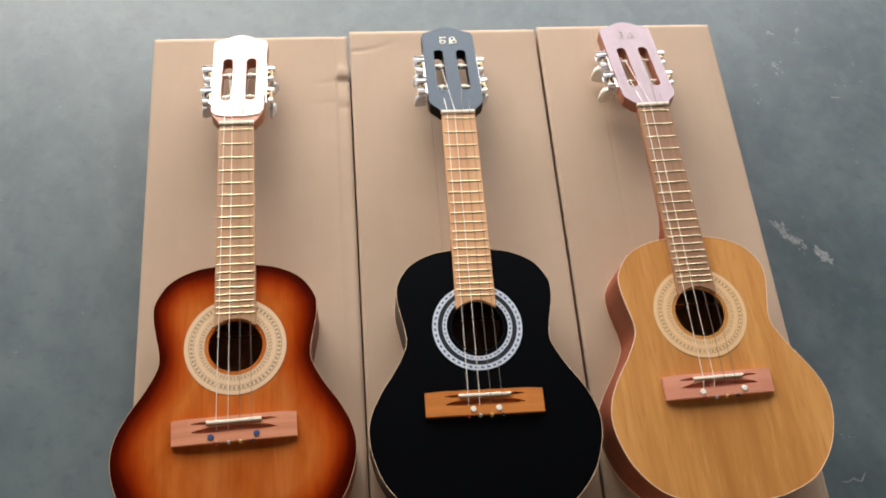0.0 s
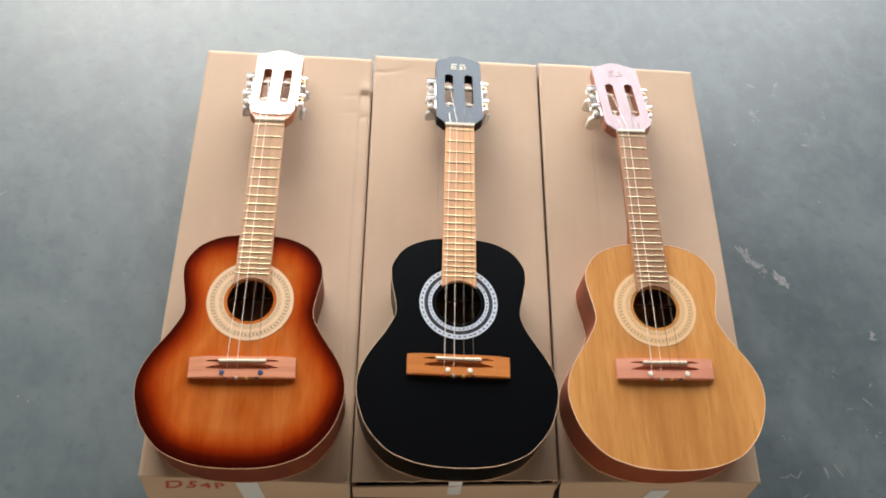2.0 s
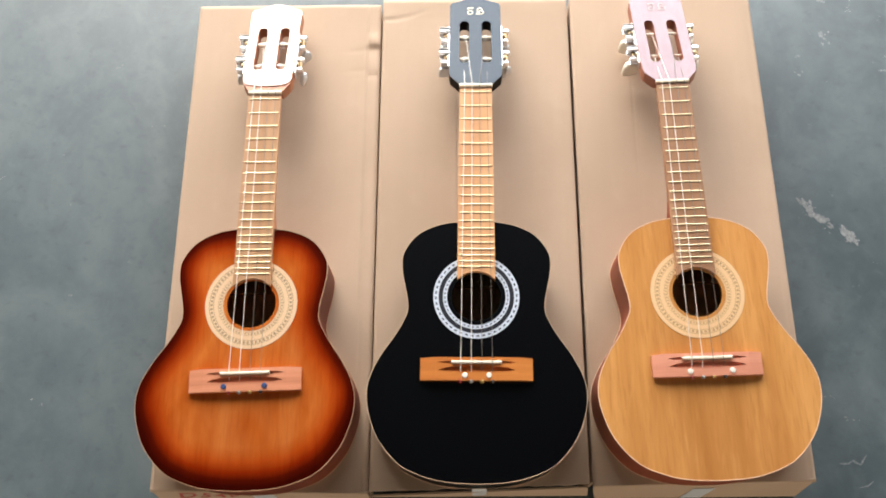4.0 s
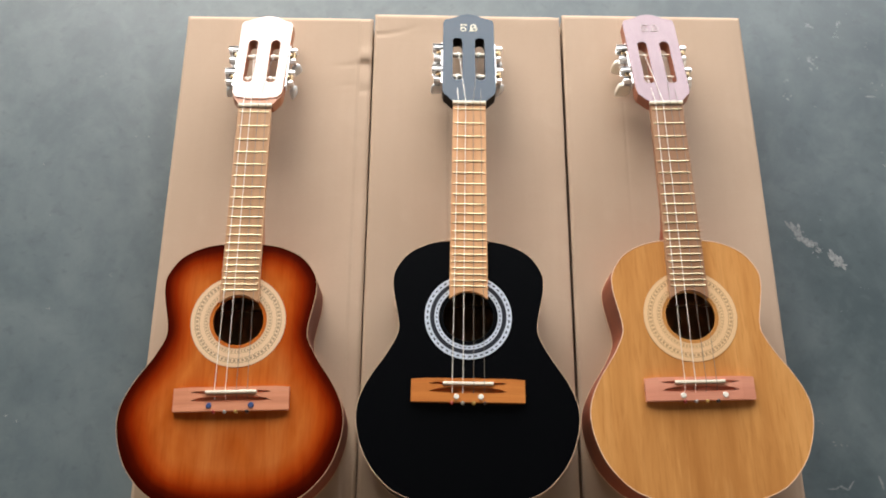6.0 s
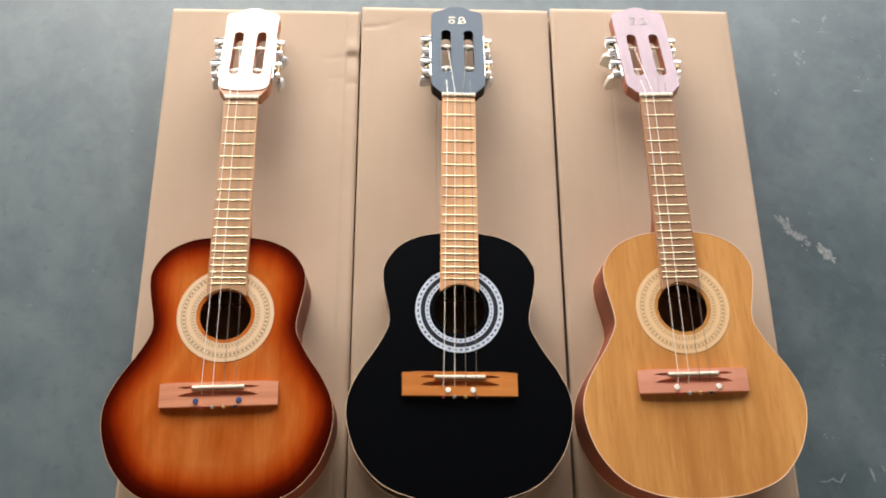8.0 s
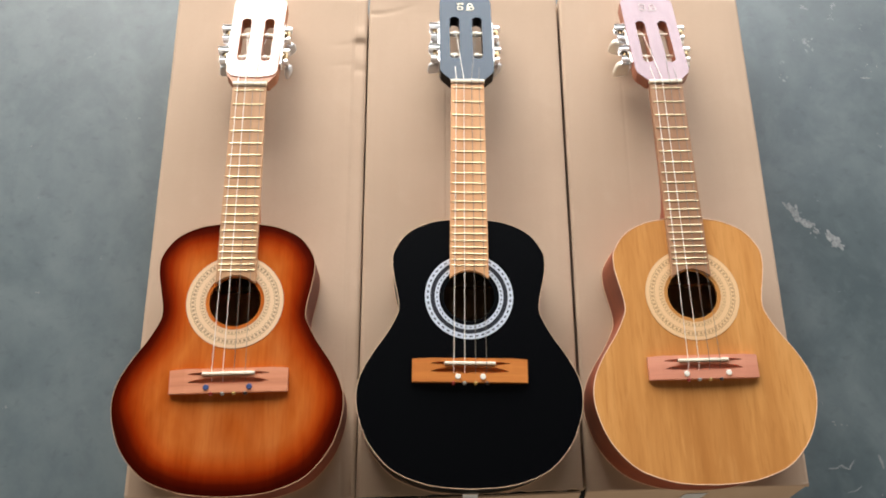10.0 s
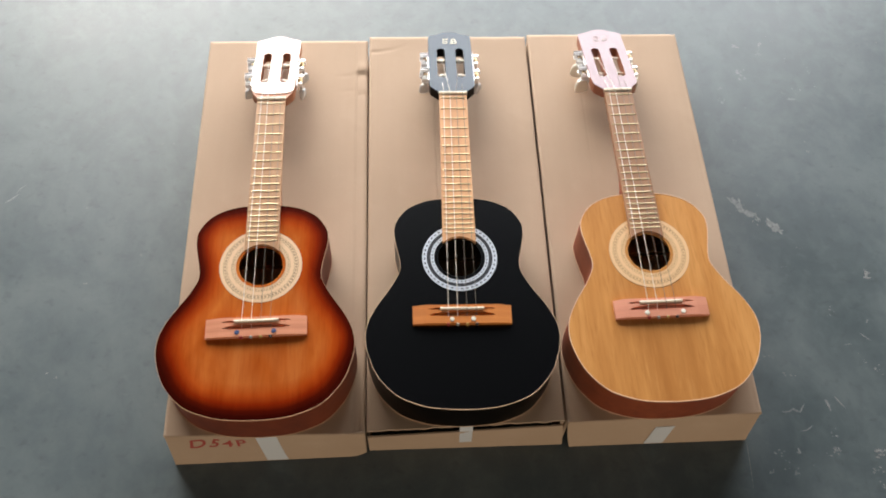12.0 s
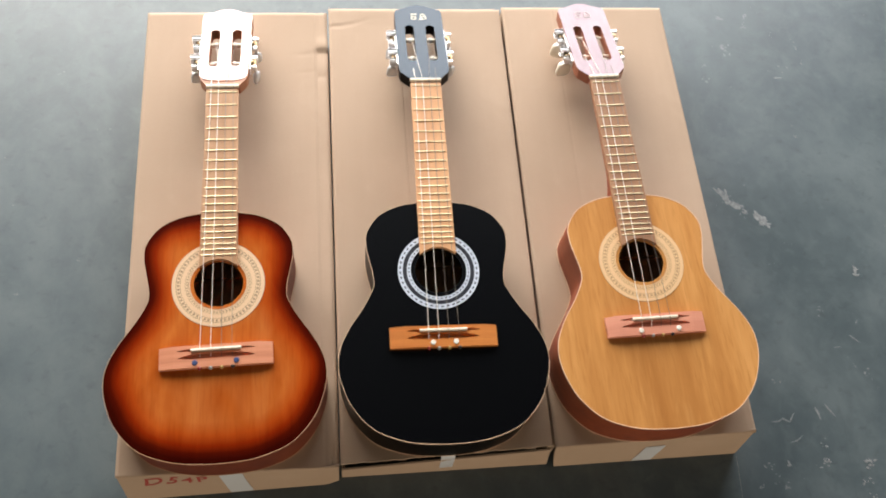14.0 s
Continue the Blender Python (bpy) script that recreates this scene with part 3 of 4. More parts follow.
def lid(bm, w, l, lift, thick, relief, us, ny, seed, front):
    """A carton's lid; relief(x, y) is the height of its creases and dents, front(x) where its front edge lies."""
    h = BOX_H
    top, low = [], []
    for j in range(ny + 1):
        rt, rl = [], []
        for x in us:
            y = front(x) + (l - front(x)) * j / ny
            e = min(1, min(x + w, w - x, max(y, 0.0), l - y) * 30)
            z = h + lift * (1 - y / l) + 0.0020 * e * noise.noise(Vector((x * 7 + seed, y * 5, 0.3))) + relief(x, y)
            d = min(x + w, w - x, l - y)
            z -= 0.0026 * max(0.0, 1 - d / 0.0050) ** 2  # the fold is rounded and a little worn
            z += 0.0005 * max(0.0, 1 - d / 0.0120) * noise.noise(Vector((x * 40, y * 55, seed)))
            rt.append(bm.verts.new((x, y, z))), rl.append(bm.verts.new((x, y, z - thick)))
        top.append(rt), low.append(rl)
    nx = len(us) - 1
    for j in range(ny):
        for i in range(nx):
            bm.faces.new((top[j][i], top[j][i + 1], top[j + 1][i + 1], top[j + 1][i]))
            bm.faces.new((low[j][i], low[j + 1][i], low[j + 1][i + 1], low[j][i + 1]))
        bm.faces.new((top[j][0], top[j + 1][0], low[j + 1][0], low[j][0]))
        bm.faces.new((top[j][nx], low[j][nx], low[j + 1][nx], top[j + 1][nx]))
    for i in range(nx):
        bm.faces.new((top[0][i], low[0][i], low[0][i + 1], top[0][i + 1]))
        bm.faces.new((top[ny][i], top[ny][i + 1], low[ny][i + 1], low[ny][i]))
    return bm


def grid_lines(w, dense, n=14):
    """Where a lid's mesh is cut across: even steps, and close ones round its creases."""
    us = {round(-w + 2 * w * k / n, 5) for k in range(n + 1)}
    for c, reach, step in [*dense, (-w, 0.006, 0.001), (w, 0.006, 0.001)]:
        k = -reach
        while k <= reach:
            if -w < c + k < w:
                us.add(round(c + k, 5))
            k += step
    return sorted(us)


def carton(x, y, turn, label, width, relief, dense, edge, foot, lift=0.0, gap=0.0, seed=0):
    """A flat carton; its origin is the middle of its front edge on the floor. edge: how far the lid's front reaches at its left and right
    end, foot: how far the front's lower rim does, gap: how far the front gapes from the lid."""
    ob = empty("carton", pose(x, y, 0, 0, 0, turn), label, "cardboard box", "cartons side by side")
    w, l, h, t = width / 2, BOX_L, BOX_H, 0.004
    lean = math.tan(radians(turn))

    def reach(pair, px):
        u = (px + w) / (2 * w)
        return pair[0] * (1 - u) + pair[1] * u - y - px * lean

    part("top_panel", lid(bmesh.new(), w, l, lift, t, relief, grid_lines(w, dense, 44 if gap else 14), 200, seed, lambda px: reach(edge, px) + (0.0022 * noise.noise(Vector((px * 60, seed, 0))) if gap else 0.0)), CARD, ob, smooth=True)
    z1 = h - t - 0.003
    part("side_panel", sheet(bmesh.new(), ((-w + 0.001, l - 0.001, 0.001), (-w + 0.001, 0.002, 0.001), (-w + 0.001, 0.004, z1), (-w + 0.001, l - 0.001, z1)), t, 20, 3, 0.0008, seed + 1), CARD, ob)
    part("side_panel", sheet(bmesh.new(), ((w - 0.001, 0.002, 0.001), (w - 0.001, l - 0.001, 0.001), (w - 0.001, l - 0.001, z1), (w - 0.001, 0.004, z1)), t, 20, 3, 0.0008, seed + 2), CARD, ob)
    part("back_panel", sheet(bmesh.new(), ((w - t, l - 0.001, 0.001), (-w + t, l - 0.001, 0.001), (-w + t, l - 0.001, z1), (w - t, l - 0.001, z1)), t, 6, 3, 0.0008, seed + 3), CARD, ob)
    top = h - 0.0065 if gap else h - 0.0045
    a, c = -w + 0.001, w - 0.001
    part("front_panel", sheet(bmesh.new(), ((a, reach(foot, a), 0.001), (c + 1.5 * gap, reach(foot, c), 0.001), (c, reach(edge, c) - 0.6 * gap, top - 1.1 * gap), (a, reach(edge, a) - gap, top - 0.5 * gap)),
                              0.0022 if gap else t, 40, 8, 0.0030 if gap else 0.0024, seed + 4), CARD, ob, smooth=True)
    if not gap:  # the rounded fold between lid and front
        bm = bmesh.new()
        tube(bm, [(px, reach(edge, px) + 0.0012, h - 0.0034 + 0.0004 * noise.noise(Vector((k * 0.7, seed, 0)))) for k in range(25) for px in (a + (c - a) * k / 24,)], 0.0032, 10)
        part("fold", bm, CARD, ob, smooth=True)
    return ob


def relief_a(x, y):
    """A fold along the inner edge, a crushed spot near the back and two wrinkles beside it."""
    w = 0.1356
    z = -0.0009 * bell(x - (w - 0.0165), 0.0026) - 0.0005 * bell(x - (w - 0.0115), 0.004)
    if x > w - 0.012:
        z -= 0.0012 * ((x - w + 0.012) / 0.012) ** 2
    near = 1 / (1 + math.exp(-(x - (w - 0.0175)) / 0.0015))
    z -= near * 0.0021 * bell(max(0.0, 0.6305 - y), 0.016) * (1 if y < 0.6305 else max(0.0, 1 - (y - 0.6305) / 0.002))
    z += near * 0.0016 * bell(y - 0.642, 0.010) - near * 0.0010 * bell(y - 0.583, 0.006)
    z -= 0.0007 * bell(y - 0.628 - 0.12 * (x - w), 0.0022) * bell(x - (w - 0.03), 0.018)
    z -= 0.0005 * bell(y - 0.594 - 0.10 * (x - w), 0.0026) * bell(x - (w - 0.03), 0.018)
    z -= 0.0030 * bell(x - (w - 0.0075), 0.0022) * bell(y, 0.022)
    return z


def relief_b(x, y):
    """A seam along the lid and a crack across a back corner."""
    w = 0.1352
    z = 0.0006 / (1 + math.exp((x + 0.0265) / 0.0012)) - 0.0005 * bell(x + 0.0265, 0.0012)
    t = (x + w) / 0.075
    if 0 <= t <= 1:
        z -= 0.0016 * (1 - t) * bell(y - (0.668 + 0.022 * t * t), 0.0022)
    return z - 0.0010 * bell(x - (w - 0.004), 0.004)


def relief_c(x, y):
    w = 0.1367
    return -0.0008 * bell(x - (w - 0.006), 0.005) - 0.0004 * bell(x + 0.052, 0.002) * bell(y - 0.55, 0.2)


carton_a = carton(-0.2840, -0.0040, -1.03, "brown cardboard carton with a creased edge and red marker writing", 0.2713, relief_a, [(0.1197, 0.018, 0.0012), (0.097, 0.02, 0.004)],
                  (0.0015, -0.0070), (-0.0145, -0.0135), seed=1)
carton_b = carton(-0.0108, -0.0015, -1.10, "brown cardboard carton with its front flap gaping under the lid", 0.2716, relief_b, [(-0.0265, 0.006, 0.0008), (-0.1, 0.034, 0.005)],
                  (-0.0050, -0.0010), (-0.0060, -0.0090), lift=0.002, gap=0.0052, seed=11)
carton_c = carton(0.2655, -0.0030, -1.10, "brown cardboard carton, closed with a strip of tape", 0.2730, relief_c, [(0.130, 0.006, 0.001), (-0.052, 0.006, 0.001)],
                  (-0.0030, -0.0010), (-0.0128, -0.0145), seed=23)
for panel in carton_c.children:  # squeezed a little narrower at the back, its lower front corner worn in
    for v in panel.data.vertices:
        v.co.x -= 0.009 * (v.co.x + 0.1367) / 0.2735 * max(0.0, v.co.y) / BOX_L
        if panel.name.startswith("front_panel"):
            v.co.x += 0.012 * max(0.0, 1 - v.co.z / BOX_H) ** 1.5 * max(0.0, 1 - (v.co.x + 0.1367) / 0.05)


def tape(parent, rows):
    """A strip of tape through rows of (x left, x right, y, z), from its upper to its lower end."""
    bm = bmesh.new()
    front = next(o for o in parent.children if o.name.startswith("front_panel"))
    tree = BVHTree.FromPolygons([v.co for v in front.data.vertices], [p.vertices for p in front.data.polygons])
    vs = [[bm.verts.new((xa, y, z)) for xa in (x0, (x0 + x1) / 2, x1)] for x0, x1, y, z in rows]
    for r in vs:
        for v in r:
            spot = tree.ray_cast(Vector((v.co.x, -0.1, v.co.z)), Vector((0, 1, 0)))[0]
            if spot:
                v.co.y = spot.y - 0.0008
    for r0, r1 in zip(vs, vs[1:]):
        for k in range(2):
            bm.faces.new((r0[k], r1[k], r1[k + 1], r0[k + 1]))
    back = {v: bm.verts.new(v.co + Vector((0, 0.0004, -0.0003))) for r in vs for v in r}
    for f in bm.faces[:]:
        bm.faces.new([back[v] for v in reversed(f.verts)])
    return part("tape_strip", bm, TAPE, parent, "whitish strip of parcel tape")


tape(carton_a, [(-0.0140, 0.0150, -0.0035, 0.0765), (-0.0110, 0.0180, -0.0068, 0.050), (-0.0080, 0.0210, -0.0098, 0.025), (-0.0055, 0.0240, -0.0120, 0.004)])
tape(carton_b, [(-0.0092, 0.0088, 0.0030, 0.0880), (-0.0092, 0.0088, -0.0005, 0.0872), (-0.0090, 0.0088, -0.0050, 0.0790), (-0.0085, 0.0092, -0.0062, 0.055), (-0.0078, 0.0098, -0.0062, 0.030)])
tape(carton_c, [(-0.0080, 0.0195, -0.0062, 0.054), (-0.0115, 0.0160, -0.0092, 0.030), (-0.0155, 0.0120, -0.0122, 0.004)])

# The marker writing on the first carton's front.
writing = bpy.data.curves.new("marker_writing", "FONT")
writing.body = "D54P"
writing.size, writing.space_character = 0.0305, 1.27
writing.offset = 0.0005
writing.shear = 0.1
drawn = new("lettering", writing)
ink = bmesh.new()
bpy.context.view_layer.update()
ink.from_mesh(bpy.data.meshes.new_from_object(drawn))
bpy.data.objects.remove(drawn)
bmesh.ops.triangulate(ink, faces=ink.faces)
bmesh.ops.subdivide_edges(ink, edges=ink.edges, cuts=2)
front = next(o for o in carton_a.children if o.name.startswith("front_panel"))
tree = BVHTree.FromPolygons([v.co for v in front.data.vertices], [p.vertices for p in front.data.polygons])
for v in ink.verts:  # the ink follows the panel's dents
    p = Vector((-0.108, 0, 0.046)) + Vector((v.co.x + 0.22 * v.co.y * math.sin(v.co.x * 55), 0, v.co.y * (0.95 + 0.14 * math.sin(v.co.x * 70)) + 0.04 * v.co.x)) + 0.0011 * noise.noise_vector(Vector((v.co.x * 90, v.co.y * 90, 3)))
    v.co = tree.ray_cast(Vector((p.x, -0.1, p.z)), Vector((0, 1, 0)))[0] - Vector((0, 0.0005, 0))
part("marker_writing", ink, INK, carton_a, "red handwritten marker letters")

# Its trodden lower corner.
for v in front.data.vertices:
    k = max(0.0, 1 - math.hypot(v.co.x - 0.1352, v.co.z) / 0.016)
    v.co.z += 0.007 * k
    v.co.y += 0.003 * k


# ---------------------------------------------------------------- guitars
DEPTH = 0.0705
HALF = [(0, 0.0025), (0.030, 0.0040), (0.0575, 0.0092), (0.0895, 0.0232), (0.114, 0.0495), (0.1265, 0.077), (0.1315, 0.104), (0.128, 0.128), (0.116, 0.153),
        (0.098, 0.180), (0.0865, 0.202), (0.084, 0.214), (0.0855, 0.228), (0.0895, 0.247), (0.0925, 0.266), (0.0905, 0.285), (0.075, 0.3075),
        (0.050, 0.321), (0.024, 0.326), (0, 0.327)]
HOLE_Y, HOLE_R = 0.2275, 0.0305
ZERO, SCALE = 0.5095, 0.3675
BOARD_TOP, NUT_Y = 0.0765, 0.5195
NUT_W, END_W, END_Y = 0.0215, 0.0236, 0.249
HEAD = Matrix.Translation((0, 0.5223, BOARD_TOP - 0.0015)) @ Matrix.Rotation(radians(-14.6), 4, "X")


def body_outline():
    """The plate's edge, counted from the hole's centre by angle, the same on both sides."""
    right = spline([(x, y, 0) for x, y in HALF], 6)
    loop = [(p.x, p.y) for p in right] + [(-p.x, p.y) for p in reversed(right[1:-1])]
    return loop


OUTLINE = body_outline()


def inset(loop, d):
    """The outline drawn in by d."""
    n = len(loop)
    out = []
    for i in range(n):
        (ax, ay), (bx, by) = loop[i - 1], loop[(i + 1) % n]
        tx, ty = bx - ax, by - ay
        s = math.hypot(tx, ty)
        out.append((loop[i][0] - d * ty / s, loop[i][1] + d * tx / s))
    return out


def board_half(y):
    return NUT_W + (END_W - NUT_W) * (NUT_Y - y) / (NUT_Y - END_Y)


def soundboard(parent, material, label):
    """The top plate with its round hole; "edge" holds each point's distance from the plate's edge."""
    bm = bmesh.new()
    layer = bm.verts.layers.float.new("edge")
    edge = np.array(OUTLINE)
    rings = []
    steps = 18
    for k in range(steps + 1):
        f = (k / steps) ** 1.5
        row = []
        for x, y in OUTLINE:
            a = math.atan2(y - HOLE_Y, x)
            hx, hy = HOLE_R * math.cos(a), HOLE_Y + HOLE_R * math.sin(a)
            p = (x + (hx - x) * f, y + (hy - y) * f)
            v = bm.verts.new((*p, DEPTH))
            v[layer] = float(np.hypot(edge[:, 0] - p[0], edge[:, 1] - p[1]).min())
            row.append(v)
        rings.append(row)
    rings.append([bm.verts.new((v.co.x, v.co.y, DEPTH - 0.0028)) for v in rings[-1]])
    for v in rings[-1]:
        v[layer] = 0.09
    rings.append([bm.verts.new((v.co.x, v.co.y, DEPTH - 0.0028)) for v in rings[0]])
    n = len(OUTLINE)
    for r0, r1 in zip(rings, rings[1:] + rings[:1]):
        for i in range(n):
            bm.faces.new((r0[i], r0[(i + 1) % n], r1[(i + 1) % n], r1[i]))
    return part("soundboard", bm, material, parent, label)


def rim(parent, name, material, z0, z1, out, thick, label=""):
    """A band round the body between two heights."""
    bm = bmesh.new()
    a, b = inset(OUTLINE, -out), inset(OUTLINE, thick)
    n = len(a)
    rows = [[bm.verts.new((x, y, z)) for x, y in loop] for loop, z in ((a, z0), (a, z1), (b, z1), (b, z0))]
    for r0, r1 in zip(rows, rows[1:] + rows[:1]):
        for i in range(n):
            bm.faces.new((r0[i], r0[(i + 1) % n], r1[(i + 1) % n], r1[i]))
    return part(name, bm, material, parent, label, smooth=False)


def neck(parent, material):
    """A rounded neck with its heel against the body."""
    bm = bmesh.new()
    rows = []
    for y, depth in ((0.3272, 0.062), (0.336, 0.056), (0.345, 0.040), (0.356, 0.026), (0.372, 0.0205), (0.42, 0.019), (0.47, 0.018), (0.505, 0.0175), (0.526, 0.018)):
        w = board_half(y) - 0.0003
        top = BOARD_TOP - 0.005
        rows.append([bm.verts.new((w * math.cos(a) if 0 < k < 12 else w * (1 - 2 * (k > 6)), y, top - depth * math.sin(a) ** 0.8 if 0 < k < 12 else top))
                     for k in range(13) for a in (math.pi * k / 12,)])
    for r0, r1 in zip(rows, rows[1:]):
        for k in range(13):
            bm.faces.new((r0[k], r0[(k + 1) % 13], r1[(k + 1) % 13], r1[k]))
    bm.faces.new(rows[0]), bm.faces.new(rows[-1])
    return part("neck", bm, material, parent, smooth=True)


def fretboard(parent, material):
    """The board, hollowed at its end along the sound hole."""
    loop = [(-board_half(0.5145), 0.5145), (-END_W, END_Y)]
    r = HOLE_R + 0.0008
    a0 = math.asin(min(1, END_W / r)) if END_W < r else math.pi / 2
    for k in range(13):
        a = math.pi / 2 + a0 * (1 - 2 * k / 12)
        loop.append((r * math.cos(a), HOLE_Y + max(r * math.sin(a), END_Y - HOLE_Y + 0.0002)))
    loop += [(END_W, END_Y), (board_half(0.5145), 0.5145)]
    bm = bmesh.new()
    plate(bm, loop, [], DEPTH + 0.0003, BOARD_TOP)
    ob = part("fretboard", bm, material, parent)
    for k in range(20):
        y = ZERO - SCALE * (1 - 2 ** (-k / 12))
        w = board_half(y) - 0.0022
        bm = bmesh.new()
        prof = [(-0.0009, 0), (-0.0007, 0.0007), (0, 0.0010), (0.0007, 0.0007), (0.0009, 0)]
        l = [bm.verts.new((-w, y + p, BOARD_TOP + q)) for p, q in prof]
        rr = [bm.verts.new((w, y + p, BOARD_TOP + q)) for p, q in prof]
        for i in range(4):
            bm.faces.new((l[i], l[i + 1], rr[i + 1], rr[i]))
        bm.faces.new(l), bm.faces.new(rr)
        part("fret", bm, BRASS, ob, "brass fret wire" if k == 0 else "")
    return ob


def rounded_slot(cx, s0, s1, w):
    pts = []
    for k in range(9):
        a = math.pi * k / 8
        pts.append((cx + w * math.cos(a), s1 - w + w * math.sin(a)))
    for k in range(9):
        a = math.pi + math.pi * k / 8
        pts.append((cx + w * math.cos(a), s0 + w + w * math.sin(a)))
    return pts


POSTS = (0.0530, 0.0955)


def headstock(parent, face, wood_back, mark, spin, button, start, lo, hi, slot, roller_r, knob):
    """The slotted head, tilted back, with its rollers, side plates and buttons."""
    right = [(0.0225, 0.001), (lo - 0.0017, 0.0145), (lo, 0.022), ((lo + hi) / 2, 0.096), (hi, 0.1530), (hi - 0.0022, 0.1592), (0.021, 0.1640), (0.010, 0.1700)]
    outer = right + [(0.0, 0.1720)] + [(-x, y) for x, y in reversed(right)]
    slots = [rounded_slot(c, *slot, 0.0066) for c in (-0.0155, 0.0155)]
    bm = bmesh.new()
    plate(bm, outer, slots, -0.0165, -0.0014)
    bm.transform(HEAD)
    head = part("headstock", bm, wood_back, parent)
    bm = bmesh.new()
    edge = outer
    if start:  # a veneer that ends in a bow short of the nut
        edge = [(-lo + 0.001, start + 0.009), (-0.027, start + 0.003), (-0.012, start), (0.012, start), (0.027, start + 0.003), (lo - 0.001, start + 0.009)] + outer[2:-2]
    plate(bm, [(x * 0.994, 0.001 + (y - 0.001) * 0.997) for x, y in edge], slots, -0.0013, 0.0)
    bm.transform(HEAD)
    veneer = part("head_veneer", bm, face, head)
    # the maker's mark, where it shows, as plain gold shapes
    for cx, kind in ((-0.0074, 0), (0.0066, 1)) if mark else ():
        bm = bmesh.new()
        if kind == 0:
            ring(bm, cx, 0.1392, 0.0006, 0.0028, 0.0044, 20, thick=0.0004)
            ring(bm, cx + 0.0006, 0.1450, 0.0006, 0.0028, 0.0044, 14, 0.4, math.pi, thick=0.0004)
            box(bm, cx - 0.0040, cx + 0.0052, 0.1478, 0.1494, 0.0002, 0.0006)
        else:
            ring(bm, cx, 0.1455, 0.0006, 0.0024, 0.0040, 14, -0.6, math.pi, thick=0.0004)
            ring(bm, cx + 0.0016, 0.1394, 0.0006, 0.0026, 0.0042, 18, thick=0.0004)
            box(bm, cx - 0.0062, cx + 0.0030, 0.1352, 0.1368, 0.0002, 0.0006)
            box(bm, cx - 0.0042, cx - 0.0026, 0.1368, 0.1455, 0.0002, 0.0006)
        bm.transform(HEAD)
        part("emblem", bm, mark, veneer, "small gold emblem")
    for side in (-1, 1):
        on_edge = HEAD @ Matrix.Translation((side * ((lo + hi) / 2 - 0.0364), 0, 0))
        bm = bmesh.new()
        box(bm, side * 0.0360, side * 0.0376, 0.038, 0.116, -0.0150, -0.0040, 0.0005)
        bm.transform(on_edge)
        strip = part("tuner_plate", bm, CHROME, head, "chrome tuner plate")
        for i, s in enumerate(POSTS):
            bm = bmesh.new()
            tube(bm, [(side * 0.0080, s, -0.0080), (side * 0.0362, s, -0.0080)], roller_r, 10)
            bm.transform(on_edge)
            roller = part("roller", bm, BONE, strip, "white string roller", smooth=True)
            if roller_r > 0.003:  # turns of string wound on the roller
                bm = bmesh.new()
                for k in range(4):
                    cx = side * (0.0128 + 0.0012 * k)
                    tube(bm, [(cx + side * 0.0012 * a / 12, s + 0.0039 * math.cos(a * math.tau / 12), -0.0080 + 0.0039 * math.sin(a * math.tau / 12)) for a in range(13)], 0.0006, 5)
                bm.transform(on_edge)
                part("winding", bm, NYLON, roller, smooth=True)
            # the two lugs that carry the worm, standing off the plate
            bm = bmesh.new()
            box(bm, side * 0.0376, side * 0.0478, s + 0.0085, s + 0.0150, -0.0120, -0.0035, 0.0024)
            bm.transform(on_edge)
            part("bracket", bm, CHROME, strip, smooth=True)
            bm = bmesh.new()
            box(bm, side * 0.0376, side * 0.0458, s - 0.0070, s - 0.0015, -0.0140, -0.0065, 0.0022)
            bm.transform(on_edge)
            part("bracket", bm, CHROME, strip, smooth=True)
            bm = bmesh.new()
            tube(bm, [(side * 0.0428, s + 0.0085, -0.0080), (side * 0.0428, s - 0.0020, -0.0100)], 0.0028, 8)
            made = bmesh.ops.create_cone(bm, cap_ends=True, segments=14, radius1=0.0056, radius2=0.0056, depth=0.0026)["verts"]
            bmesh.ops.transform(bm, matrix=Matrix.Translation((side * 0.0392, s + 0.0015, -0.0085)) @ Matrix.Rotation(math.pi / 2, 4, "Y"), verts=made)
            bm.transform(on_edge)
            part("gear", bm, BRONZE, strip, "tarnished bronze worm gear")
            bm = bmesh.new()
            tube(bm, [(side * 0.0428, s - 0.0020, -0.0100), (side * 0.0434, s - 0.0010, -0.0140), (side * 0.0436, s, -0.024)], [0.0030, 0.0024, 0.0019], 8)
            bm.transform(on_edge)
            part("shaft", bm, CHROME, strip, smooth=True)
            bm = bmesh.new()
            ball(bm, (0, 0, 0), (1, 1, 1), None, 20, 12)
            for v in bm.verts:  # a flat paddle with square shoulders, broader at the tip
                e = [math.copysign(abs(c) ** 0.62, c) for c in v.co]
                v.co = knob * Vector((0.0080 * e[0] * (1.0 - 0.18 * e[2]), 0.0036 * e[1] * (1.0 + 0.25 * e[2]), 0.0092 * e[2]))
            bm.transform(Matrix.Translation((side * 0.0440, s, -0.0310)) @ Matrix.Rotation(spin[(0 if side < 0 else 2) + i], 4, "Z"))
            bm.transform(on_edge)
            part("tuning_button", bm, button, strip, "pearly tuning button", smooth=True)
    return head


def lens(cx, cy, half, up, low, n=12):
    """A pointed slot outline, with its own bulge above and below."""
    pts = [(cx + half * (-1 + 2 * k / n), cy - low * (1 - (-1 + 2 * k / n) ** 2) ** 0.6) for k in range(n + 1)]
    pts += [(cx + half * (1 - 2 * k / n), cy + up * (1 - (1 - 2 * k / n) ** 2) ** 0.6) for k in range(1, n)]
    return pts


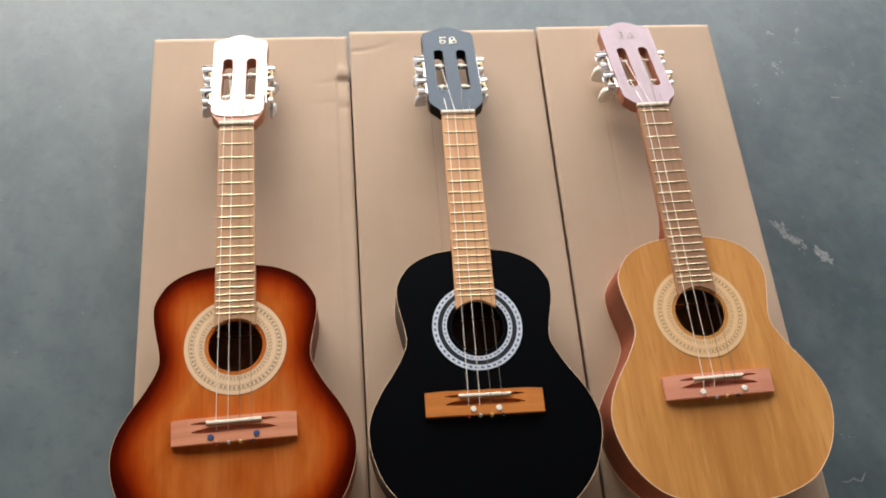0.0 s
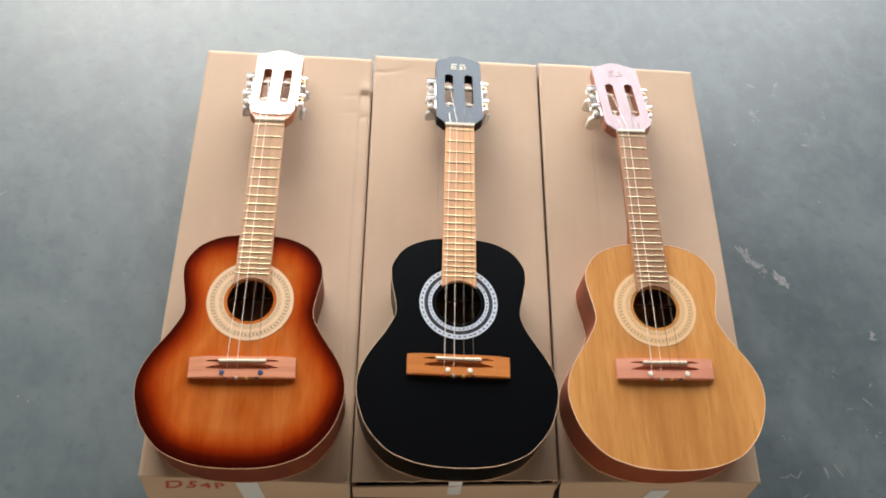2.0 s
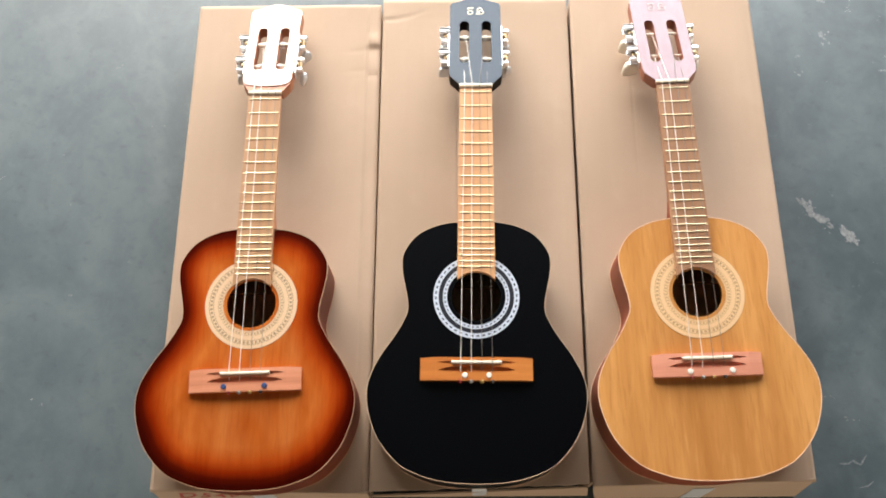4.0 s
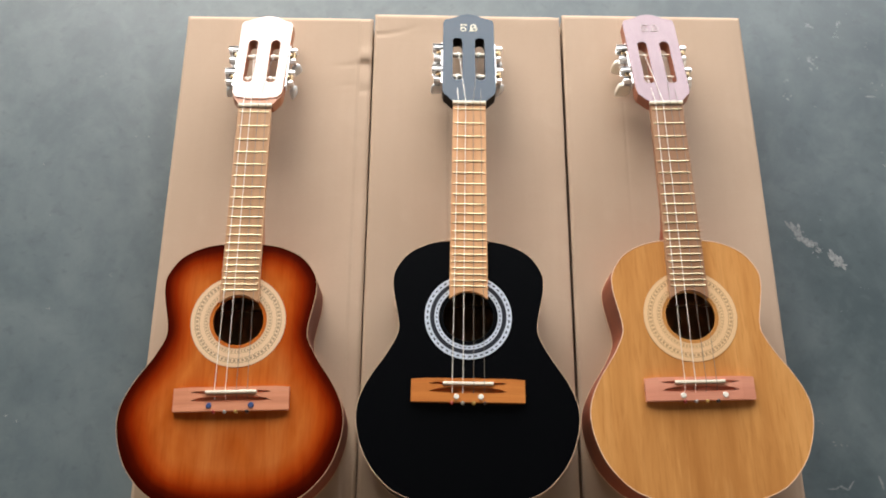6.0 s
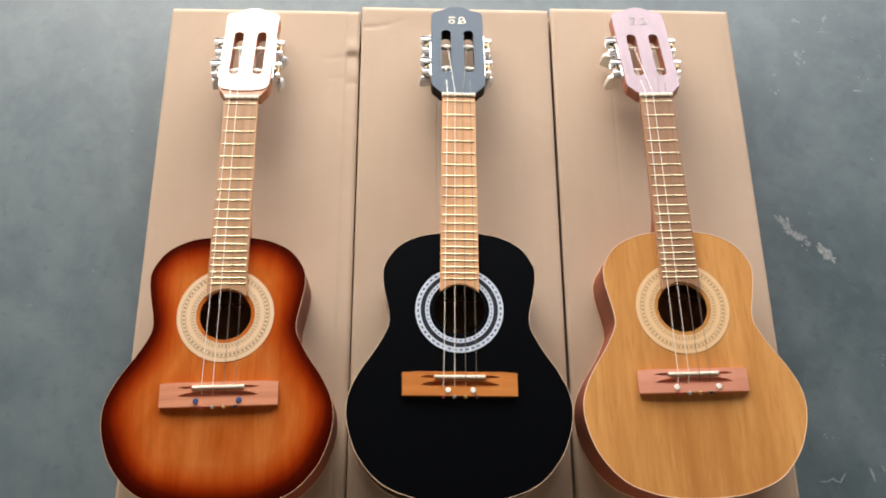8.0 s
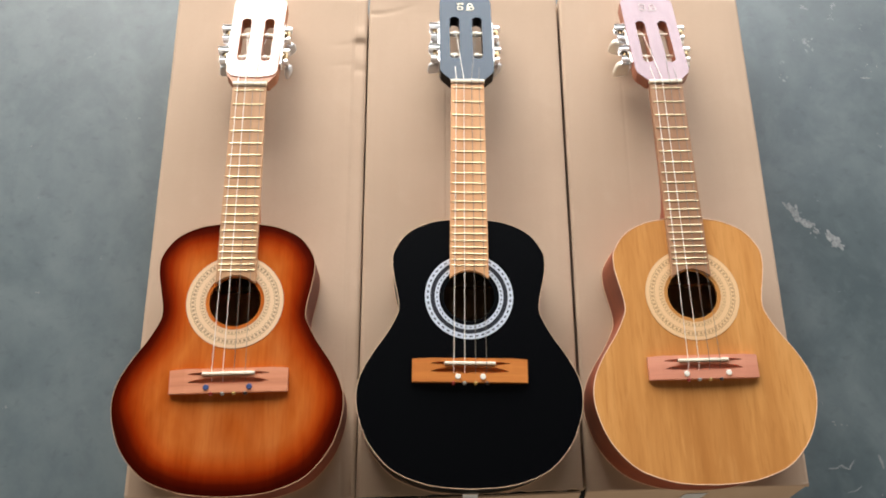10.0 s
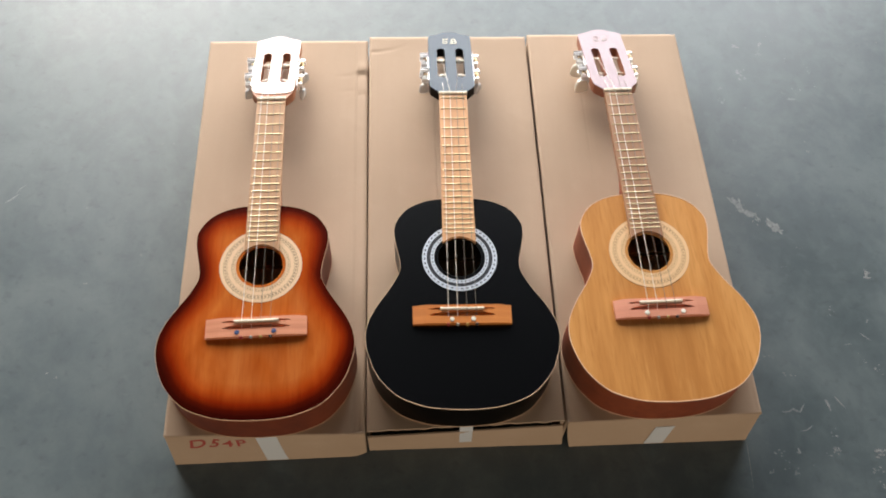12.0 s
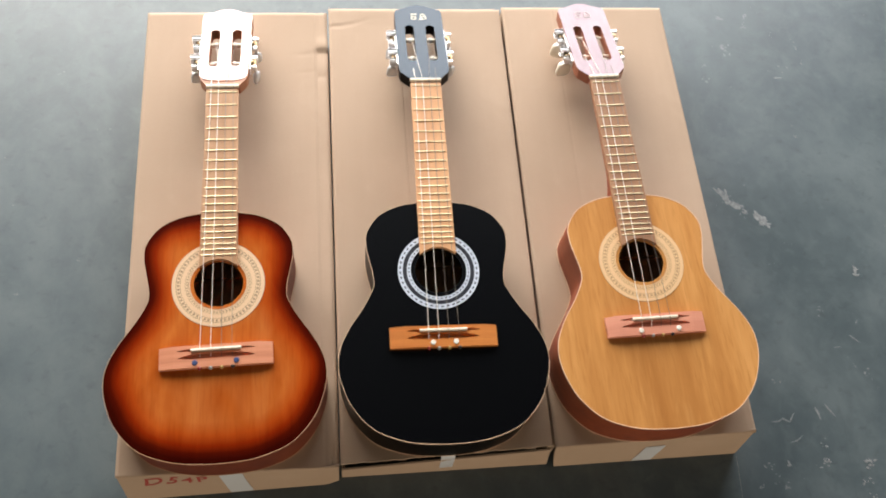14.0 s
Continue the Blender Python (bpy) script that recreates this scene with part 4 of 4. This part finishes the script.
def bridge(parent, material, spots, colour, shift=0.0, turn=0.0, half=0.0675):
    z = DEPTH + 0.0003
    hw, y0, y1 = half, 0.1205, 0.1475
    bm = bmesh.new()
    box(bm, -hw, hw, y0, y1, z, z + 0.0035)
    base = part("bridge", bm, material, parent, "wooden string bridge with a white saddle")
    base.matrix_basis = pose(0, shift + 0.134, 0, 0, 0, turn) @ pose(0, -0.134, 0)
    mid = 0.050
    outer = [(-mid, y0 - 0.0003), (mid, y0 - 0.0003), (mid, y1 + 0.0006), (-mid, y1 + 0.0006)]
    bm = bmesh.new()
    plate(bm, outer, [lens(0, 0.1420, 0.047, 0.0026, 0.0026), lens(0, 0.1325, 0.046, 0.0056, 0.0022)], z + 0.0035, z + 0.0072)
    for side in (-1, 1):  # the wings slope down to thin ends
        a, b = side * mid, side * hw
        low = [bm.verts.new(p) for p in ((a, y0 - 0.0003, z + 0.0035), (b, y0, z + 0.0035), (b, y1, z + 0.0035), (a, y1 + 0.0006, z + 0.0035))]
        up = [bm.verts.new(p) for p in ((a, y0 - 0.0003, z + 0.0072), (b, y0, z + 0.0044), (b, y1, z + 0.0044), (a, y1 + 0.0006, z + 0.0072))]
        bm.faces.new(up), bm.faces.new(low)
        for k in range(3):
            bm.faces.new((low[k], low[k + 1], up[k + 1], up[k]))
    part("bridge_top", bm, material, base)
    bm = bmesh.new()
    box(bm, -0.030, 0.030, 0.1405, 0.1437, z + 0.003, z + 0.0098, 0.0008)
    part("saddle", bm, BONE, base, "white plastic saddle")
    for x in spots:
        part("inlay_dot", disc(bmesh.new(), x, 0.1262, z + 0.0065, z + 0.0078, 0.0034), SPOT[colour], base, colour + " round inlay dot")
    for k, m in enumerate(BEADS):
        bm = ball(bmesh.new(), (-0.0195 + 0.013 * k, y0 - 0.0010, z + 0.0052), (0.0026, 0.0026, 0.0026))
        part("string_bead", bm, m, base, smooth=True)
    return base


def strings(parent):
    z = DEPTH + 0.0003
    for k in range(4):
        nx, bx = -0.0148 + 0.0099 * k, -0.0190 + 0.0127 * k
        side, i = (-1, k) if k < 2 else (1, 3 - k)
        post = HEAD @ Vector((side * (0.0165 - 0.003 * i), POSTS[i], -0.0042))
        path = [post, (nx, NUT_Y + 0.002, BOARD_TOP + 0.0021), (nx, NUT_Y - 0.002, BOARD_TOP + 0.0022), (bx, 0.1420, z + 0.0102), (bx, 0.1340, z + 0.0056), (bx, 0.1305, z + 0.0054)]
        r = (0.00046, 0.00043, 0.00034, 0.00030)[k]
        part("string", tube(bmesh.new(), path, r, 6), NYLON if k < 2 else THIN, parent, "white nylon string" if k < 2 else "thin clear nylon string", smooth=True)


def guitar(x, y, turn, label, top, side, board, head, back_wood, neck_wood, bridge_wood, spots, colour, rosette, mark, spin, button, binding=BINDING, bridge_shift=0.0, bridge_turn=0.0, bridge_half=0.0675, veneer_start=0.0, edge=0.0001, binding_h=0.0019, head_lo=0.0362, head_hi=0.0360, slot=(0.040, 0.122), roller_r=0.0033, knob=1.0):
    """A small four-string guitar lying on its back; the origin is the middle of its lower edge."""
    ob = empty("guitar", pose(x, y, BOX_H + 0.0008, 0, 0, turn), label, "guitar", "small guitars on cartons")
    soundboard(ob, top[0], top[1])
    rim(ob, "body_side", side, 0.003, DEPTH - binding_h - 0.0002, 0.0, 0.002)
    rim(ob, "binding", binding, DEPTH - binding_h, DEPTH + 0.0003, 0.0004, edge, "thin cream edge binding")
    rim(ob, "back_binding", binding, 0.0012, 0.0028, 0.0005, 0.002, "thin cream edge binding")
    bm = bmesh.new()
    plate(bm, OUTLINE[::3], [], 0.0, 0.0025)
    part("back_plate", bm, INSIDE, ob)
    for by in (0.155, 0.215, 0.262):
        bm = bmesh.new()
        box(bm, -0.080, 0.080, by - 0.004, by + 0.004, 0.0026, 0.012, 0.001)
        part("inner_brace", bm, INSIDE, ob)
    if rosette in ("cream", "amber"):
        part("rosette", ring(bmesh.new(), 0, HOLE_Y, DEPTH + 0.0004, 0.0346, 0.0575), CREAM_ROSETTE if rosette == "cream" else AMBER_ROSETTE, ob, "cream rosette with dotted rings")
    else:
        part("rosette", ring(bmesh.new(), 0, HOLE_Y, DEPTH + 0.0004, 0.0466, 0.0532), WHITE_ROSETTE, ob, "white dashed outer rosette ring")
        part("rosette", ring(bmesh.new(), 0, HOLE_Y, DEPTH + 0.0004, 0.0362, 0.0414), WHITE_ROSETTE, ob, "white dashed inner rosette ring")
        part("rosette_band", ring(bmesh.new(), 0, HOLE_Y, DEPTH + 0.0003, 0.0416, 0.0464), DARK_RING, ob)
    fretboard(ob, board)
    neck(ob, neck_wood)
    bm = bmesh.new()
    box(bm, -NUT_W - 0.0006, NUT_W + 0.0006, NUT_Y - 0.0018, NUT_Y + 0.0022, BOARD_TOP - 0.004, BOARD_TOP + 0.0019, 0.0008)
    part("nut", bm, BONE, ob, "white string nut")
    headstock(ob, head, back_wood, mark, spin, button, veneer_start, head_lo, head_hi, slot, roller_r, knob)
    bridge(ob, bridge_wood, spots, colour, bridge_shift, bridge_turn, bridge_half)
    strings(ob)
    return ob


guitar(-0.2913, -0.0095, -0.75, "sunburst orange-brown small guitar with cream rosette, lying on a carton", (BURST, "orange-brown sunburst top with dark edges"), MAHOGANY, BOARD_A, HEAD_A,
       NECK, NECK, BRIDGE_A, (-0.025, 0.024), "blue", "cream", None, (0.3, 1.2, 1.25, 0.8), BUTTON_G, bridge_shift=-0.0027, bridge_turn=1.4, veneer_start=0.010, binding=BINDING_DARK, head_lo=0.0332, head_hi=0.0364)
guitar(-0.0150, -0.0065, -1.45, "matt black small guitar with white-ringed rosette, lying on a carton", (BLACK, "matt black lacquered top"), BLACK_SIDE, BOARD_B, HEAD_B,
       BLACK_SIDE, NECK, BRIDGE_B, (-0.0140, 0.0150), "white", "white", GOLD, (0.1, 0.7, 0.9, 1.2), BUTTON_G, bridge_shift=0.0018, binding_h=0.0014)
guitar(0.2650, -0.0075, 0.55, "natural blond wood small guitar with cream rosette, lying on a carton", (NATURAL, "blond varnished wood top"), REDWOOD, BOARD_C, HEAD_C,
       HEAD_SIDE_C, REDWOOD, BRIDGE_C, (-0.0215, 0.0285), "white", "amber", PALE_GOLD, (0.15, -0.35, 1.35, 1.2), BUTTON, bridge_shift=0.0025, bridge_half=0.0652, edge=0.0004, binding_h=0.0022, head_hi=0.0370, slot=(0.034, 0.115), roller_r=0.0018, knob=1.35)
